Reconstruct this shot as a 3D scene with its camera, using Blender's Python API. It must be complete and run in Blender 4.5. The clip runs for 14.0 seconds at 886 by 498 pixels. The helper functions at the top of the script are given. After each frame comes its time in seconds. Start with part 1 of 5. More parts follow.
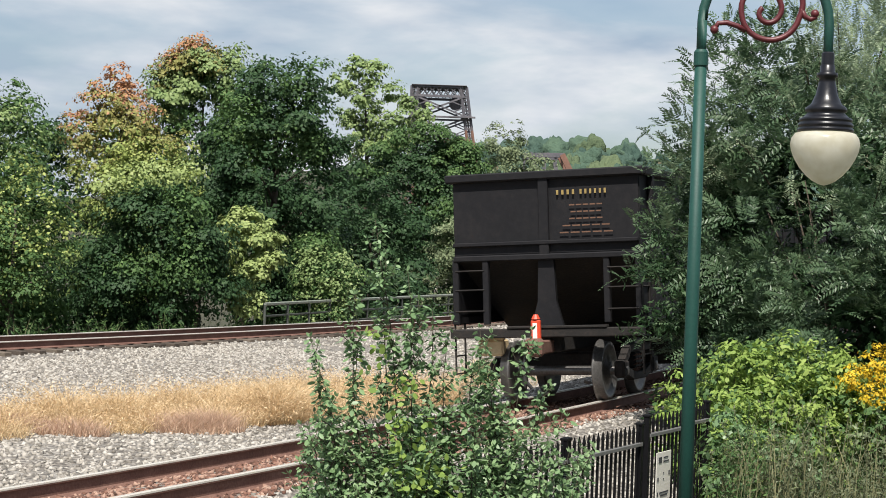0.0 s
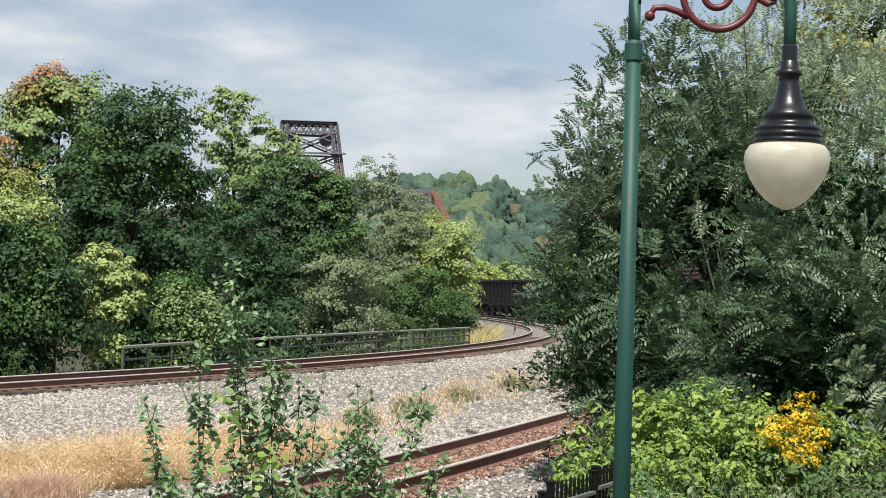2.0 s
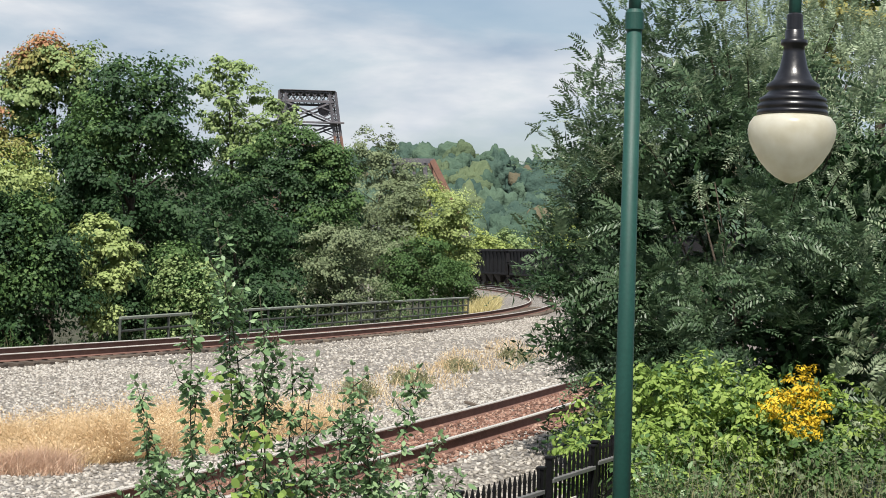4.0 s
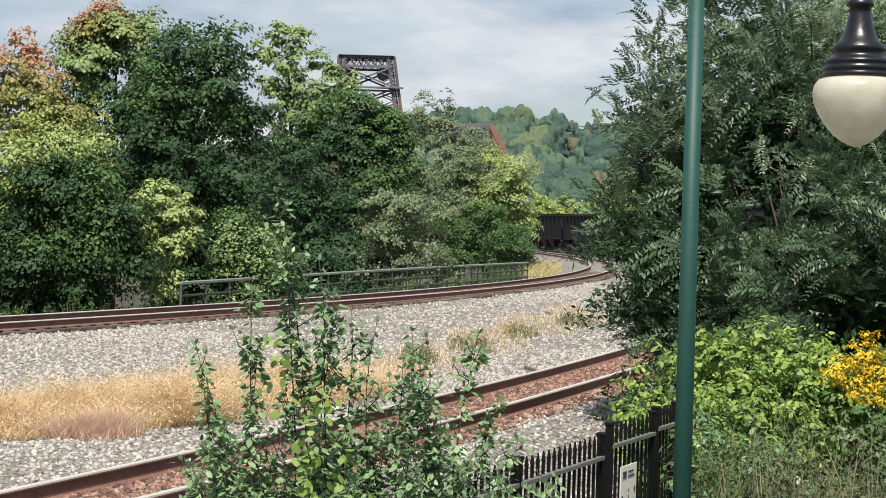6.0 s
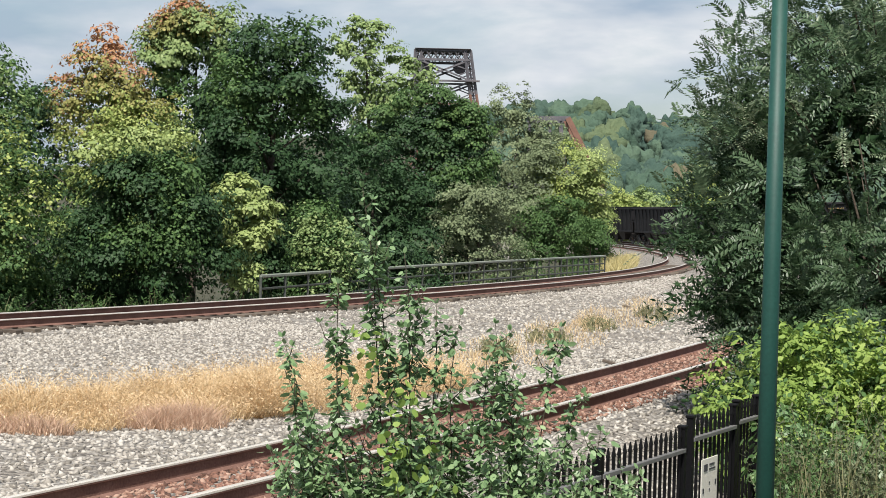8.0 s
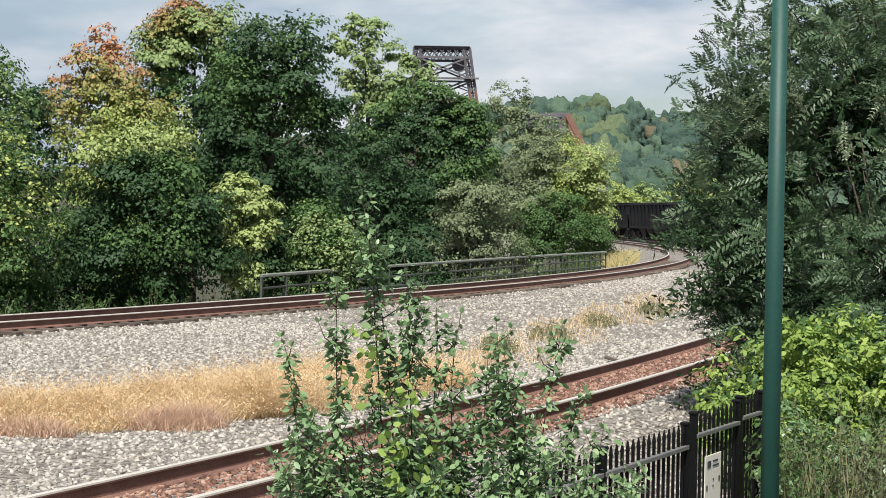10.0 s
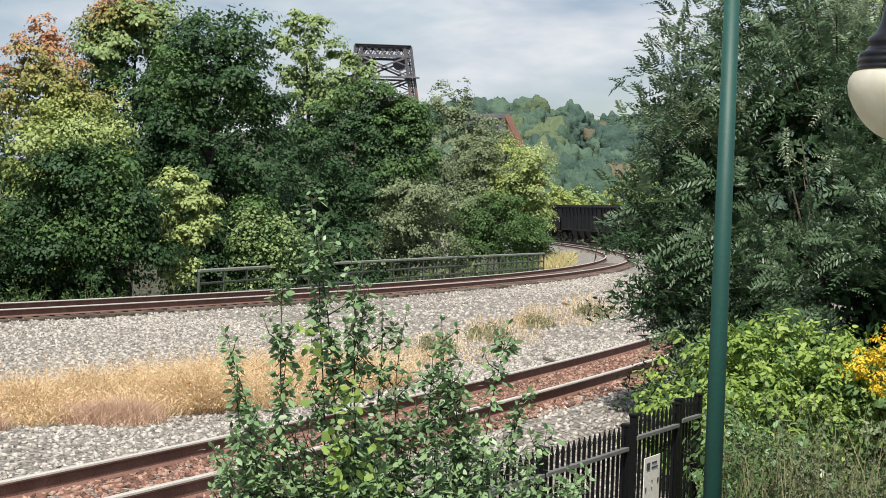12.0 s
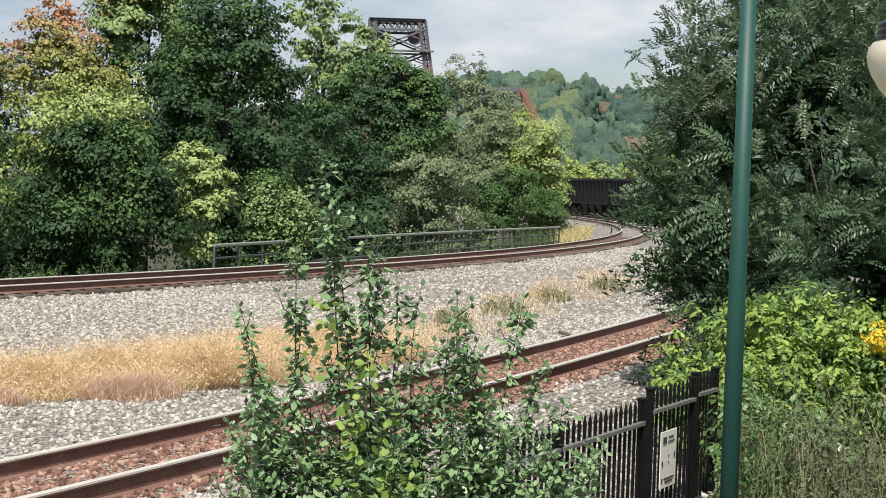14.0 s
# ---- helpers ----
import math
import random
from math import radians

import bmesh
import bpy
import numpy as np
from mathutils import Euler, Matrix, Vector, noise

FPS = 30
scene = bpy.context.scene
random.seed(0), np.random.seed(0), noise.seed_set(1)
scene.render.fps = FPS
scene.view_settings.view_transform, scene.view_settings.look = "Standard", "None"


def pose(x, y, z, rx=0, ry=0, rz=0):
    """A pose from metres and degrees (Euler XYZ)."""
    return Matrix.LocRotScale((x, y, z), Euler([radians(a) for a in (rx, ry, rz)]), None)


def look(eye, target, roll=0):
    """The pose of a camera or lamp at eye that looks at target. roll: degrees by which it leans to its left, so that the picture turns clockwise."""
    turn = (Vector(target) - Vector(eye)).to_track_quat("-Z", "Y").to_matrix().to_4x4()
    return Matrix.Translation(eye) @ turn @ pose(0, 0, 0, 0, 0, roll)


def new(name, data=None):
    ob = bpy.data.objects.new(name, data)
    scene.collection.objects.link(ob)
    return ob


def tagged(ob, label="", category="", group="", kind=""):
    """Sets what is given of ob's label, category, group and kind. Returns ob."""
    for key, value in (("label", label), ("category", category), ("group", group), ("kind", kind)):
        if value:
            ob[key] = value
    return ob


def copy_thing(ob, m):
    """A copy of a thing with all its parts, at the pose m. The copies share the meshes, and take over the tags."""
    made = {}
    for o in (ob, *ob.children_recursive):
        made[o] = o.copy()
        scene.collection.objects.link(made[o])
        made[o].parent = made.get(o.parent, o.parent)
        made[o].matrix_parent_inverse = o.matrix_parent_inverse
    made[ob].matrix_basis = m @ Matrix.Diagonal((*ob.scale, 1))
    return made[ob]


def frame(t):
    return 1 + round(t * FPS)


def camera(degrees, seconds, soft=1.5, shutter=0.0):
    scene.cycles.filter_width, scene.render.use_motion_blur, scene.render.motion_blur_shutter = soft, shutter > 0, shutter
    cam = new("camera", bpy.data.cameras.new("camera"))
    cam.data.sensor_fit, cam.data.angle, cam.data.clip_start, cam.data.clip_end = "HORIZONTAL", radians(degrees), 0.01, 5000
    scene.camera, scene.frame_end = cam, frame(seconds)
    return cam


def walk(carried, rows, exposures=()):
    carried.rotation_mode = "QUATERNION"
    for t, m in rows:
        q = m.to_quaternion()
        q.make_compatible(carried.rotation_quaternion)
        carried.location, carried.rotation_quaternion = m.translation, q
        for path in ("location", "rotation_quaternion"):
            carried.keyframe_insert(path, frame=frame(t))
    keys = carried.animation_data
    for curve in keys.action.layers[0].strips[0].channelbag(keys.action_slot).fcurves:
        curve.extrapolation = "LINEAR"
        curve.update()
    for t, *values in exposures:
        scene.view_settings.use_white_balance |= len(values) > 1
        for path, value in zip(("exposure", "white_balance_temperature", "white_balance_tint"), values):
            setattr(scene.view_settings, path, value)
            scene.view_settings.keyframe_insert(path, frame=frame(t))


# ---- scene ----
cam = camera(29.292, 14.0, soft=0.9)
WALK = [
    # seconds, eye, turn to the left, tilt up, lean
    (0, (0.124, -2.818, 2.340), 1.472, 0.016, 2.030),
    (0.5, (0.148, -2.814, 2.322), 0.280, 1.211, 2.456),
    (1, (0.149, -2.860, 2.327), -0.713, 1.915, 2.536),
    (1.5, (0.085, -1.295, 2.355), -1.908, 1.728, 2.026),
    (2, (0.074, -0.349, 2.370), -2.854, 1.411, 1.731),
    (2.2, (0.101, -0.165, 2.401), -3.594, 1.225, 2.031),
    (4.3, (0.100, -0.102, 2.410), -2.579, 0.350, 1.475),
    (4.5, (0.117, -0.028, 2.415), -2.313, 0.354, 1.449),
    (5, (0.106, -0.099, 2.410), -2.056, 0.235, 1.646),
    (5.5, (0.104, -0.075, 2.405), -1.717, -0.395, 1.579),
    (6, (0.098, -0.070, 2.408), -0.954, -0.872, 1.604),
    (6.5, (0.093, -0.062, 2.405), 0.393, -1.053, 1.511),
    (7, (0.098, -0.046, 2.406), 1.243, -1.045, 1.519),
    (7.5, (0.095, -0.076, 2.407), 1.395, -1.105, 1.402),
    (8, (0.052, -0.186, 2.411), 1.613, -1.173, 1.548),
    (8.2, (0.065, -0.206, 2.427), 1.880, -1.153, 1.208),
    (10.3, (0.057, -0.031, 2.407), 1.511, -1.258, 0.903),
    (10.5, (0.074, 0.047, 2.405), 1.175, -1.066, 0.826),
    (11, (0.057, 0.050, 2.406), 0.544, -0.961, 1.202),
    (11.5, (0.031, 0.008, 2.407), -0.152, -0.985, 1.841),
    (12, (-0.001, -0.069, 2.402), -0.486, -1.222, 2.092),
    (12.5, (-0.006, -0.026, 2.396), -0.377, -1.830, 1.890),
    (13, (-0.013, -0.050, 2.396), -0.219, -2.212, 1.945),
    (13.5, (0.015, 0.043, 2.397), -0.006, -2.306, 1.810),
    (14, (0.000, 0.000, 2.400), 0.000, -2.119, 1.900),
]


def way(eye, turn, tilt, lean):
    a, b = radians(turn), radians(tilt)
    d = Vector((-math.sin(a) * math.cos(b), math.cos(a) * math.cos(b), math.sin(b)))
    return look(eye, Vector(eye) + d, lean)


walk(cam, [(t, way(e, turn, tilt, lean)) for t, e, turn, tilt, lean in WALK], exposures=[(0, 0.45), (14, 0.45)])

# ---- light ----
SUN_AZ, SUN_EL = 187.0, 57.0      # degrees from +y towards +x, and above the horizon
world = bpy.data.worlds.new("sky")
scene.world = world
world.use_nodes = True
wn, wl = world.node_tree.nodes, world.node_tree.links
wn.clear()
w_out, w_bg = wn.new("ShaderNodeOutputWorld"), wn.new("ShaderNodeBackground")
sky = wn.new("ShaderNodeTexSky")
sky.sky_type, sky.sun_disc = "NISHITA", False
sky.sun_elevation, sky.sun_rotation = radians(SUN_EL), radians(SUN_AZ)
sky.air_density, sky.dust_density = 1.0, 1.5
w_tc, w_map = wn.new("ShaderNodeTexCoord"), wn.new("ShaderNodeMapping")
w_map.inputs["Scale"].default_value = (1.0, 1.0, 3.4)
w_map.inputs["Location"].default_value = (0.4, 0.1, 0.35)
cl, cl2 = wn.new("ShaderNodeTexNoise"), wn.new("ShaderNodeTexNoise")
cl.inputs["Scale"].default_value, cl.inputs["Detail"].default_value, cl.inputs["Roughness"].default_value = 4.2, 8, 0.58
cl.inputs["Distortion"].default_value = 0.4
cl2.inputs["Scale"].default_value, cl2.inputs["Detail"].default_value = 6.5, 5
ramp, ramp2 = wn.new("ShaderNodeValToRGB"), wn.new("ShaderNodeValToRGB")
ramp.color_ramp.elements[0].position, ramp.color_ramp.elements[1].position = 0.40, 0.60
ramp.color_ramp.elements[0].color = (0.25, 0.25, 0.25, 1)
ramp2.color_ramp.elements[0].position, ramp2.color_ramp.elements[1].position = 0.40, 0.62
ramp2.color_ramp.elements[0].color, ramp2.color_ramp.elements[1].color = (3.6, 4.5, 5.6, 1), (7.3, 7.5, 7.8, 1)
mix = wn.new("ShaderNodeMixRGB")
wl.new(w_tc.outputs["Generated"], w_map.inputs["Vector"])
for n in (cl, cl2):
    wl.new(w_map.outputs["Vector"], n.inputs["Vector"])
wl.new(cl.outputs["Fac"], ramp.inputs["Fac"])
wl.new(cl2.outputs["Fac"], ramp2.inputs["Fac"])
wl.new(ramp.outputs["Color"], mix.inputs["Fac"])
wl.new(sky.outputs["Color"], mix.inputs["Color1"])
wl.new(ramp2.outputs["Color"], mix.inputs["Color2"])
wl.new(mix.outputs["Color"], w_bg.inputs["Color"])
w_bg.inputs["Strength"].default_value = 0.082
wl.new(w_bg.outputs["Background"], w_out.inputs["Surface"])
sun = new("sun", bpy.data.lights.new("sun", "SUN"))
sun.data.energy, sun.data.angle, sun.data.color = 5.0, radians(0.6), (1.0, 0.95, 0.87)
sun_dir = Vector((math.sin(radians(SUN_AZ)) * math.cos(radians(SUN_EL)), math.cos(radians(SUN_AZ)) * math.cos(radians(SUN_EL)), math.sin(radians(SUN_EL))))
sun.matrix_world = look(sun_dir * 50, (0, 0, 0))


# ---- materials ----
def material(name, ramp_cols, scale=4.0, rough=0.8, metal=0.0, bump=0.3, fine=40.0, island=0.0, thin=0.0, piece=False, spec=0.5, bump_scale=None):
    """Noise-mottled surface. ramp_cols: colours from dark to light. island: share of the variation that goes leaf by leaf."""
    m = bpy.data.materials.new(name)
    m.use_nodes = True
    n, l = m.node_tree.nodes, m.node_tree.links
    b = n["Principled BSDF"]
    tc = n.new("ShaderNodeTexCoord")
    big, small = n.new("ShaderNodeTexNoise"), n.new("ShaderNodeTexNoise")
    big.inputs["Scale"].default_value, big.inputs["Detail"].default_value = scale, 5
    small.inputs["Scale"].default_value, small.inputs["Detail"].default_value = fine, 3
    for t in (big, small):
        l.new(tc.outputs["Object"], t.inputs["Vector"])
    add = n.new("ShaderNodeMath")
    add.operation = "MULTIPLY_ADD"
    l.new(small.outputs["Fac"], add.inputs[0])
    add.inputs[1].default_value = 0.5
    half = n.new("ShaderNodeMath")
    half.operation = "MULTIPLY"
    l.new(big.outputs["Fac"], half.inputs[0])
    half.inputs[1].default_value = 0.5
    l.new(half.outputs[0], add.inputs[2])
    fac = add.outputs[0]
    if island or piece:
        if piece:
            rnd = n.new("ShaderNodeObjectInfo").outputs["Random"]
        else:
            rnd = n.new("ShaderNodeNewGeometry").outputs["Random Per Island"]
        mx = n.new("ShaderNodeMath")
        mx.operation = "MULTIPLY_ADD"
        l.new(rnd, mx.inputs[0])
        mx.inputs[1].default_value = island or 0.4
        low = n.new("ShaderNodeMath")
        low.operation = "MULTIPLY"
        l.new(fac, low.inputs[0])
        low.inputs[1].default_value = 1 - (island or 0.4)
        l.new(low.outputs[0], mx.inputs[2])
        fac = mx.outputs[0]
    cr = n.new("ShaderNodeValToRGB")
    els = cr.color_ramp.elements
    lo, hi = (0.14, 0.86) if island > 0.5 else (0.25, 0.75)
    while len(els) < len(ramp_cols):
        els.new(0.5)
    for i, c in enumerate(ramp_cols):
        els[i].position = lo + (hi - lo) * i / max(1, len(ramp_cols) - 1)
        els[i].color = (*c, 1)
    l.new(fac, cr.inputs["Fac"])
    l.new(cr.outputs["Color"], b.inputs["Base Color"])
    b.inputs["Roughness"].default_value, b.inputs["Metallic"].default_value = rough, metal
    b.inputs["Specular IOR Level"].default_value = spec
    if bump:
        bp = n.new("ShaderNodeBump")
        bp.inputs["Strength"].default_value, bp.inputs["Distance"].default_value = bump, bump_scale or 0.02
        l.new(small.outputs["Fac"], bp.inputs["Height"])
        l.new(bp.outputs["Normal"], b.inputs["Normal"])
    if thin:
        tr, ms = n.new("ShaderNodeBsdfTranslucent"), n.new("ShaderNodeMixShader")
        ms.inputs["Fac"].default_value = thin
        l.new(cr.outputs["Color"], tr.inputs["Color"])
        l.new(b.outputs["BSDF"], ms.inputs[1])
        l.new(tr.outputs["BSDF"], ms.inputs[2])
        l.new(ms.outputs[0], n["Material Output"].inputs["Surface"])
    return m


def leaf_mat(name, cols, thin=0.26, rough=0.55, spec=0.2, each=0.22):
    cols = [(c[0] * 1.5, c[1] * 1.5, c[2] * 1.6) for c in cols]
    return material(name, cols, scale=0.6, fine=3.0, rough=rough, bump=0, island=each, thin=thin, spec=spec)


def ballast_material():
    """Crushed stone: cells of differing greys with dark joints and relief."""
    m = bpy.data.materials.new("ballast_ground")
    m.use_nodes = True
    n, l = m.node_tree.nodes, m.node_tree.links
    bs = n["Principled BSDF"]
    tc, vo, nz = n.new("ShaderNodeTexCoord"), n.new("ShaderNodeTexVoronoi"), n.new("ShaderNodeTexNoise")
    vo.inputs["Scale"].default_value, vo.inputs["Randomness"].default_value = 17, 1
    nz.inputs["Scale"].default_value, nz.inputs["Detail"].default_value = 1.1, 5
    for x in (vo, nz):
        l.new(tc.outputs["Object"], x.inputs["Vector"])
    sep, cr, cr2, mul = n.new("ShaderNodeSeparateColor"), n.new("ShaderNodeValToRGB"), n.new("ShaderNodeValToRGB"), n.new("ShaderNodeMixRGB")
    l.new(vo.outputs["Color"], sep.inputs["Color"])
    cr.color_ramp.elements[0].color, cr.color_ramp.elements[1].color = (0.11, 0.10, 0.09, 1), (0.42, 0.40, 0.37, 1)
    e = cr.color_ramp.elements.new(0.55)
    e.color = (0.27, 0.25, 0.225, 1)
    l.new(sep.outputs["Red"], cr.inputs["Fac"])
    cr2.color_ramp.elements[0].position, cr2.color_ramp.elements[1].position = 0.30, 0.70
    cr2.color_ramp.elements[0].color, cr2.color_ramp.elements[1].color = (0.72, 0.68, 0.64, 1), (1, 1, 1, 1)
    l.new(nz.outputs["Fac"], cr2.inputs["Fac"])
    mul.blend_type = "MULTIPLY"
    mul.inputs["Fac"].default_value = 1
    l.new(cr.outputs["Color"], mul.inputs["Color1"])
    l.new(cr2.outputs["Color"], mul.inputs["Color2"])
    l.new(mul.outputs["Color"], bs.inputs["Base Color"])
    bp = n.new("ShaderNodeBump")
    bp.invert = True
    bp.inputs["Strength"].default_value, bp.inputs["Distance"].default_value = 1.0, 0.06
    l.new(vo.outputs["Distance"], bp.inputs["Height"])
    l.new(bp.outputs["Normal"], bs.inputs["Normal"])
    bs.inputs["Roughness"].default_value = 0.95
    return m


M_BALLAST = ballast_material()
M_STONE = material("ballast_stone", [(0.135, 0.121, 0.103), (0.33, 0.302, 0.265), (0.47, 0.441, 0.398)], scale=3, fine=30, rough=0.9, bump=0.2, island=0.7)
M_RUSTSTONE = material("rusty_stone", [(0.06, 0.03, 0.02), (0.20, 0.10, 0.07), (0.38, 0.25, 0.19)], scale=3, fine=30, rough=0.95, bump=0.2, island=0.7)
M_SOIL = material("soil", [(0.02, 0.025, 0.013), (0.045, 0.045, 0.024), (0.08, 0.07, 0.04)], scale=0.8, fine=14, rough=1, bump=0.8, bump_scale=0.05)
M_RAILTOP = material("polished_rail", [(0.60, 0.55, 0.48), (0.80, 0.76, 0.69)], scale=2, fine=60, rough=0.32, metal=0.35, bump=0.05)
M_RUST = material("rust", [(0.08, 0.037, 0.028), (0.155, 0.08, 0.06), (0.235, 0.135, 0.104)], scale=3, fine=40, rough=0.9, bump=0.3)
M_TIE = material("creosoted_tie", [(0.035, 0.028, 0.022), (0.09, 0.07, 0.055), (0.16, 0.13, 0.10)], scale=3, fine=30, rough=0.95, bump=0.6, piece=True)
M_CAR = material("sooty_car_paint", [(0.003, 0.003, 0.0045), (0.0065, 0.0065, 0.0085), (0.014, 0.0125, 0.0135)], scale=1.2, fine=12, rough=0.7, bump=0.12, spec=0.3)
M_CARDARK = material("car_underframe", [(0.004, 0.004, 0.004), (0.012, 0.010, 0.009), (0.03, 0.021, 0.017)], scale=3, fine=24, rough=0.85, bump=0.3)
M_COAL = material("coal_dust", [(0.006, 0.006, 0.006), (0.02, 0.02, 0.02)], scale=3, fine=20, rough=0.9, bump=0.6)
M_WHEEL = material("worn_wheel_steel", [(0.07, 0.066, 0.062), (0.20, 0.195, 0.19)], scale=3, fine=30, rough=0.42, metal=0.6, bump=0.1)
M_YELLOW = material("faded_yellow_lettering", [(0.22, 0.15, 0.05), (0.36, 0.26, 0.09)], scale=9, fine=40, rough=0.8, bump=0)
M_STENCIL = material("faded_stencil", [(0.10, 0.05, 0.03), (0.17, 0.09, 0.055)], scale=9, fine=40, rough=0.85, bump=0)
M_ORANGE = material("orange_marker", [(0.55, 0.05, 0.02), (0.75, 0.09, 0.04)], scale=4, fine=20, rough=0.5, bump=0.05)
M_WHITE = material("off_white_plastic", [(0.62, 0.62, 0.58), (0.80, 0.80, 0.76)], scale=3, fine=30, rough=0.5, bump=0.05)
M_HOSE = material("black_rubber", [(0.012, 0.012, 0.012), (0.03, 0.03, 0.03)], scale=5, fine=30, rough=0.7, bump=0.1)
M_TAN = material("tan_valve_box", [(0.42, 0.32, 0.18), (0.60, 0.48, 0.30)], scale=4, fine=20, rough=0.7, bump=0.1)
M_POST = material("green_post_paint", [(0.003, 0.038, 0.030), (0.006, 0.053, 0.041), (0.011, 0.07, 0.055)], scale=3, fine=60, rough=0.58, bump=0.06)
M_MAROON = material("maroon_scroll_paint", [(0.07, 0.010, 0.013), (0.12, 0.018, 0.022)], scale=6, fine=50, rough=0.45, bump=0.06)
M_CAST = material("black_cast_metal", [(0.004, 0.004, 0.006), (0.010, 0.010, 0.014)], scale=6, fine=50, rough=0.32, bump=0.06)
M_IRON = material("black_fence_paint", [(0.004, 0.004, 0.005), (0.009, 0.009, 0.010)], scale=5, fine=60, rough=0.45, bump=0.08, spec=0.12)
# Black fence rails; the grey stands in for light falling on their tops.
M_LITBAR = material("lit_black_bar", [(0.09, 0.09, 0.09), (0.17, 0.168, 0.163)], scale=5, fine=60, rough=0.5, bump=0.08)
M_SIGN = material("sign_face", [(0.66, 0.63, 0.55), (0.78, 0.75, 0.68)], scale=4, fine=30, rough=0.5, bump=0.02)
M_INK = material("sign_ink", [(0.03, 0.03, 0.035), (0.07, 0.07, 0.08)], scale=6, fine=30, rough=0.6, bump=0)
M_BARK = material("bark", [(0.03, 0.024, 0.018), (0.075, 0.06, 0.045), (0.13, 0.11, 0.085)], scale=2, fine=18, rough=1, bump=0.8, bump_scale=0.03)
M_TWIG = material("green_brown_twig", [(0.03, 0.028, 0.016), (0.07, 0.058, 0.035)], scale=4, fine=30, rough=0.9, bump=0.2)
M_STEEL = material("weathered_bridge_steel", [(0.06, 0.062, 0.075), (0.115, 0.11, 0.125), (0.19, 0.165, 0.165)], scale=0.3, fine=2.5, rough=0.85, bump=0.1)
M_REDSTEEL = material("rust_red_bridge_steel", [(0.15, 0.078, 0.056), (0.25, 0.135, 0.10)], scale=0.3, fine=2.5, rough=0.85, bump=0.1)
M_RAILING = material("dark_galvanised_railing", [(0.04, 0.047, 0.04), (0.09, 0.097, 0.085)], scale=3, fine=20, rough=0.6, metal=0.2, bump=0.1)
# Paler copy of the railing steel: light on the top bar put into colour.
M_RAILCAP = material("lit_top_railing", [(0.16, 0.18, 0.15), (0.30, 0.32, 0.27)], scale=3, fine=20, rough=0.55, metal=0.2, bump=0.1)
M_SIDING = material("cream_siding", [(0.58, 0.50, 0.36), (0.74, 0.67, 0.50)], scale=2, fine=40, rough=0.6, bump=0.08)
M_CREAMTRIM = material("cream_trim", [(0.66, 0.60, 0.46), (0.80, 0.75, 0.60)], scale=2, fine=40, rough=0.55, bump=0.05)
M_NAVY = material("dark_blue_skirting", [(0.012, 0.02, 0.045), (0.03, 0.045, 0.085)], scale=3, fine=30, rough=0.6, bump=0.1)
M_ROOF = material("grey_shingle", [(0.05, 0.05, 0.05), (0.12, 0.115, 0.11)], scale=4, fine=30, rough=0.95, bump=0.5)
M_STRAW = material("dry_grass", [(0.44, 0.31, 0.16), (0.69, 0.51, 0.30), (0.83, 0.68, 0.45)], scale=1.2, fine=8, rough=0.8, bump=0, island=0.5, thin=0.3)
M_BENDGRASS = material("yellow_green_grass", [(0.42, 0.36, 0.15), (0.58, 0.50, 0.24), (0.70, 0.62, 0.35)], scale=1.2, fine=8, rough=0.8, bump=0, island=0.5, thin=0.3)
M_PINKGRASS = material("dry_seedheads", [(0.42, 0.28, 0.20), (0.62, 0.44, 0.32), (0.74, 0.57, 0.43)], scale=1.2, fine=8, rough=0.8, bump=0, island=0.6, thin=0.3)
M_WEED = leaf_mat("weed", [(0.07, 0.078, 0.038), (0.14, 0.14, 0.07), (0.22, 0.20, 0.10)])
M_GOLD = leaf_mat("goldenrod_bloom", [(0.30, 0.20, 0.012), (0.43, 0.30, 0.02), (0.52, 0.39, 0.035)], 0.25)

# Dark maple green; also put where crowns and wood lie in shade.
L_DARK = leaf_mat("dark_maple_and_shade_leaves", [(0.010, 0.025, 0.010), (0.024, 0.052, 0.019), (0.05, 0.088, 0.034)])
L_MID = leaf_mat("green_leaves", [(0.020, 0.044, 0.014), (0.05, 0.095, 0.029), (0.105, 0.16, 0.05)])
L_OLIVE = leaf_mat("grey_olive_leaves", [(0.065, 0.085, 0.042), (0.12, 0.15, 0.075), (0.20, 0.23, 0.125)])
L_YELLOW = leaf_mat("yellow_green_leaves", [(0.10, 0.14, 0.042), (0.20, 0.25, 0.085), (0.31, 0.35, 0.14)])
L_OCHRE = leaf_mat("ochre_turning_leaves", [(0.08, 0.095, 0.03), (0.175, 0.175, 0.055), (0.29, 0.245, 0.09)])
L_GOLDGREEN = leaf_mat("golden_green_leaves", [(0.09, 0.135, 0.036), (0.205, 0.25, 0.07), (0.33, 0.355, 0.12)])
L_GREENGOLD = leaf_mat("lightly_turning_leaves", [(0.05, 0.085, 0.024), (0.115, 0.165, 0.048), (0.20, 0.25, 0.08)])
L_RED = leaf_mat("red_autumn_leaves", [(0.20, 0.09, 0.048), (0.30, 0.155, 0.08), (0.36, 0.23, 0.105)])
L_POPLAR = leaf_mat("pale_poplar_leaves", [(0.07, 0.11, 0.038), (0.15, 0.205, 0.075), (0.26, 0.31, 0.13)])
L_LOCUST = leaf_mat("feathery_leaflets", [(0.021, 0.046, 0.021), (0.052, 0.088, 0.042), (0.115, 0.158, 0.083)], 0.3, 0.40, 0.4)
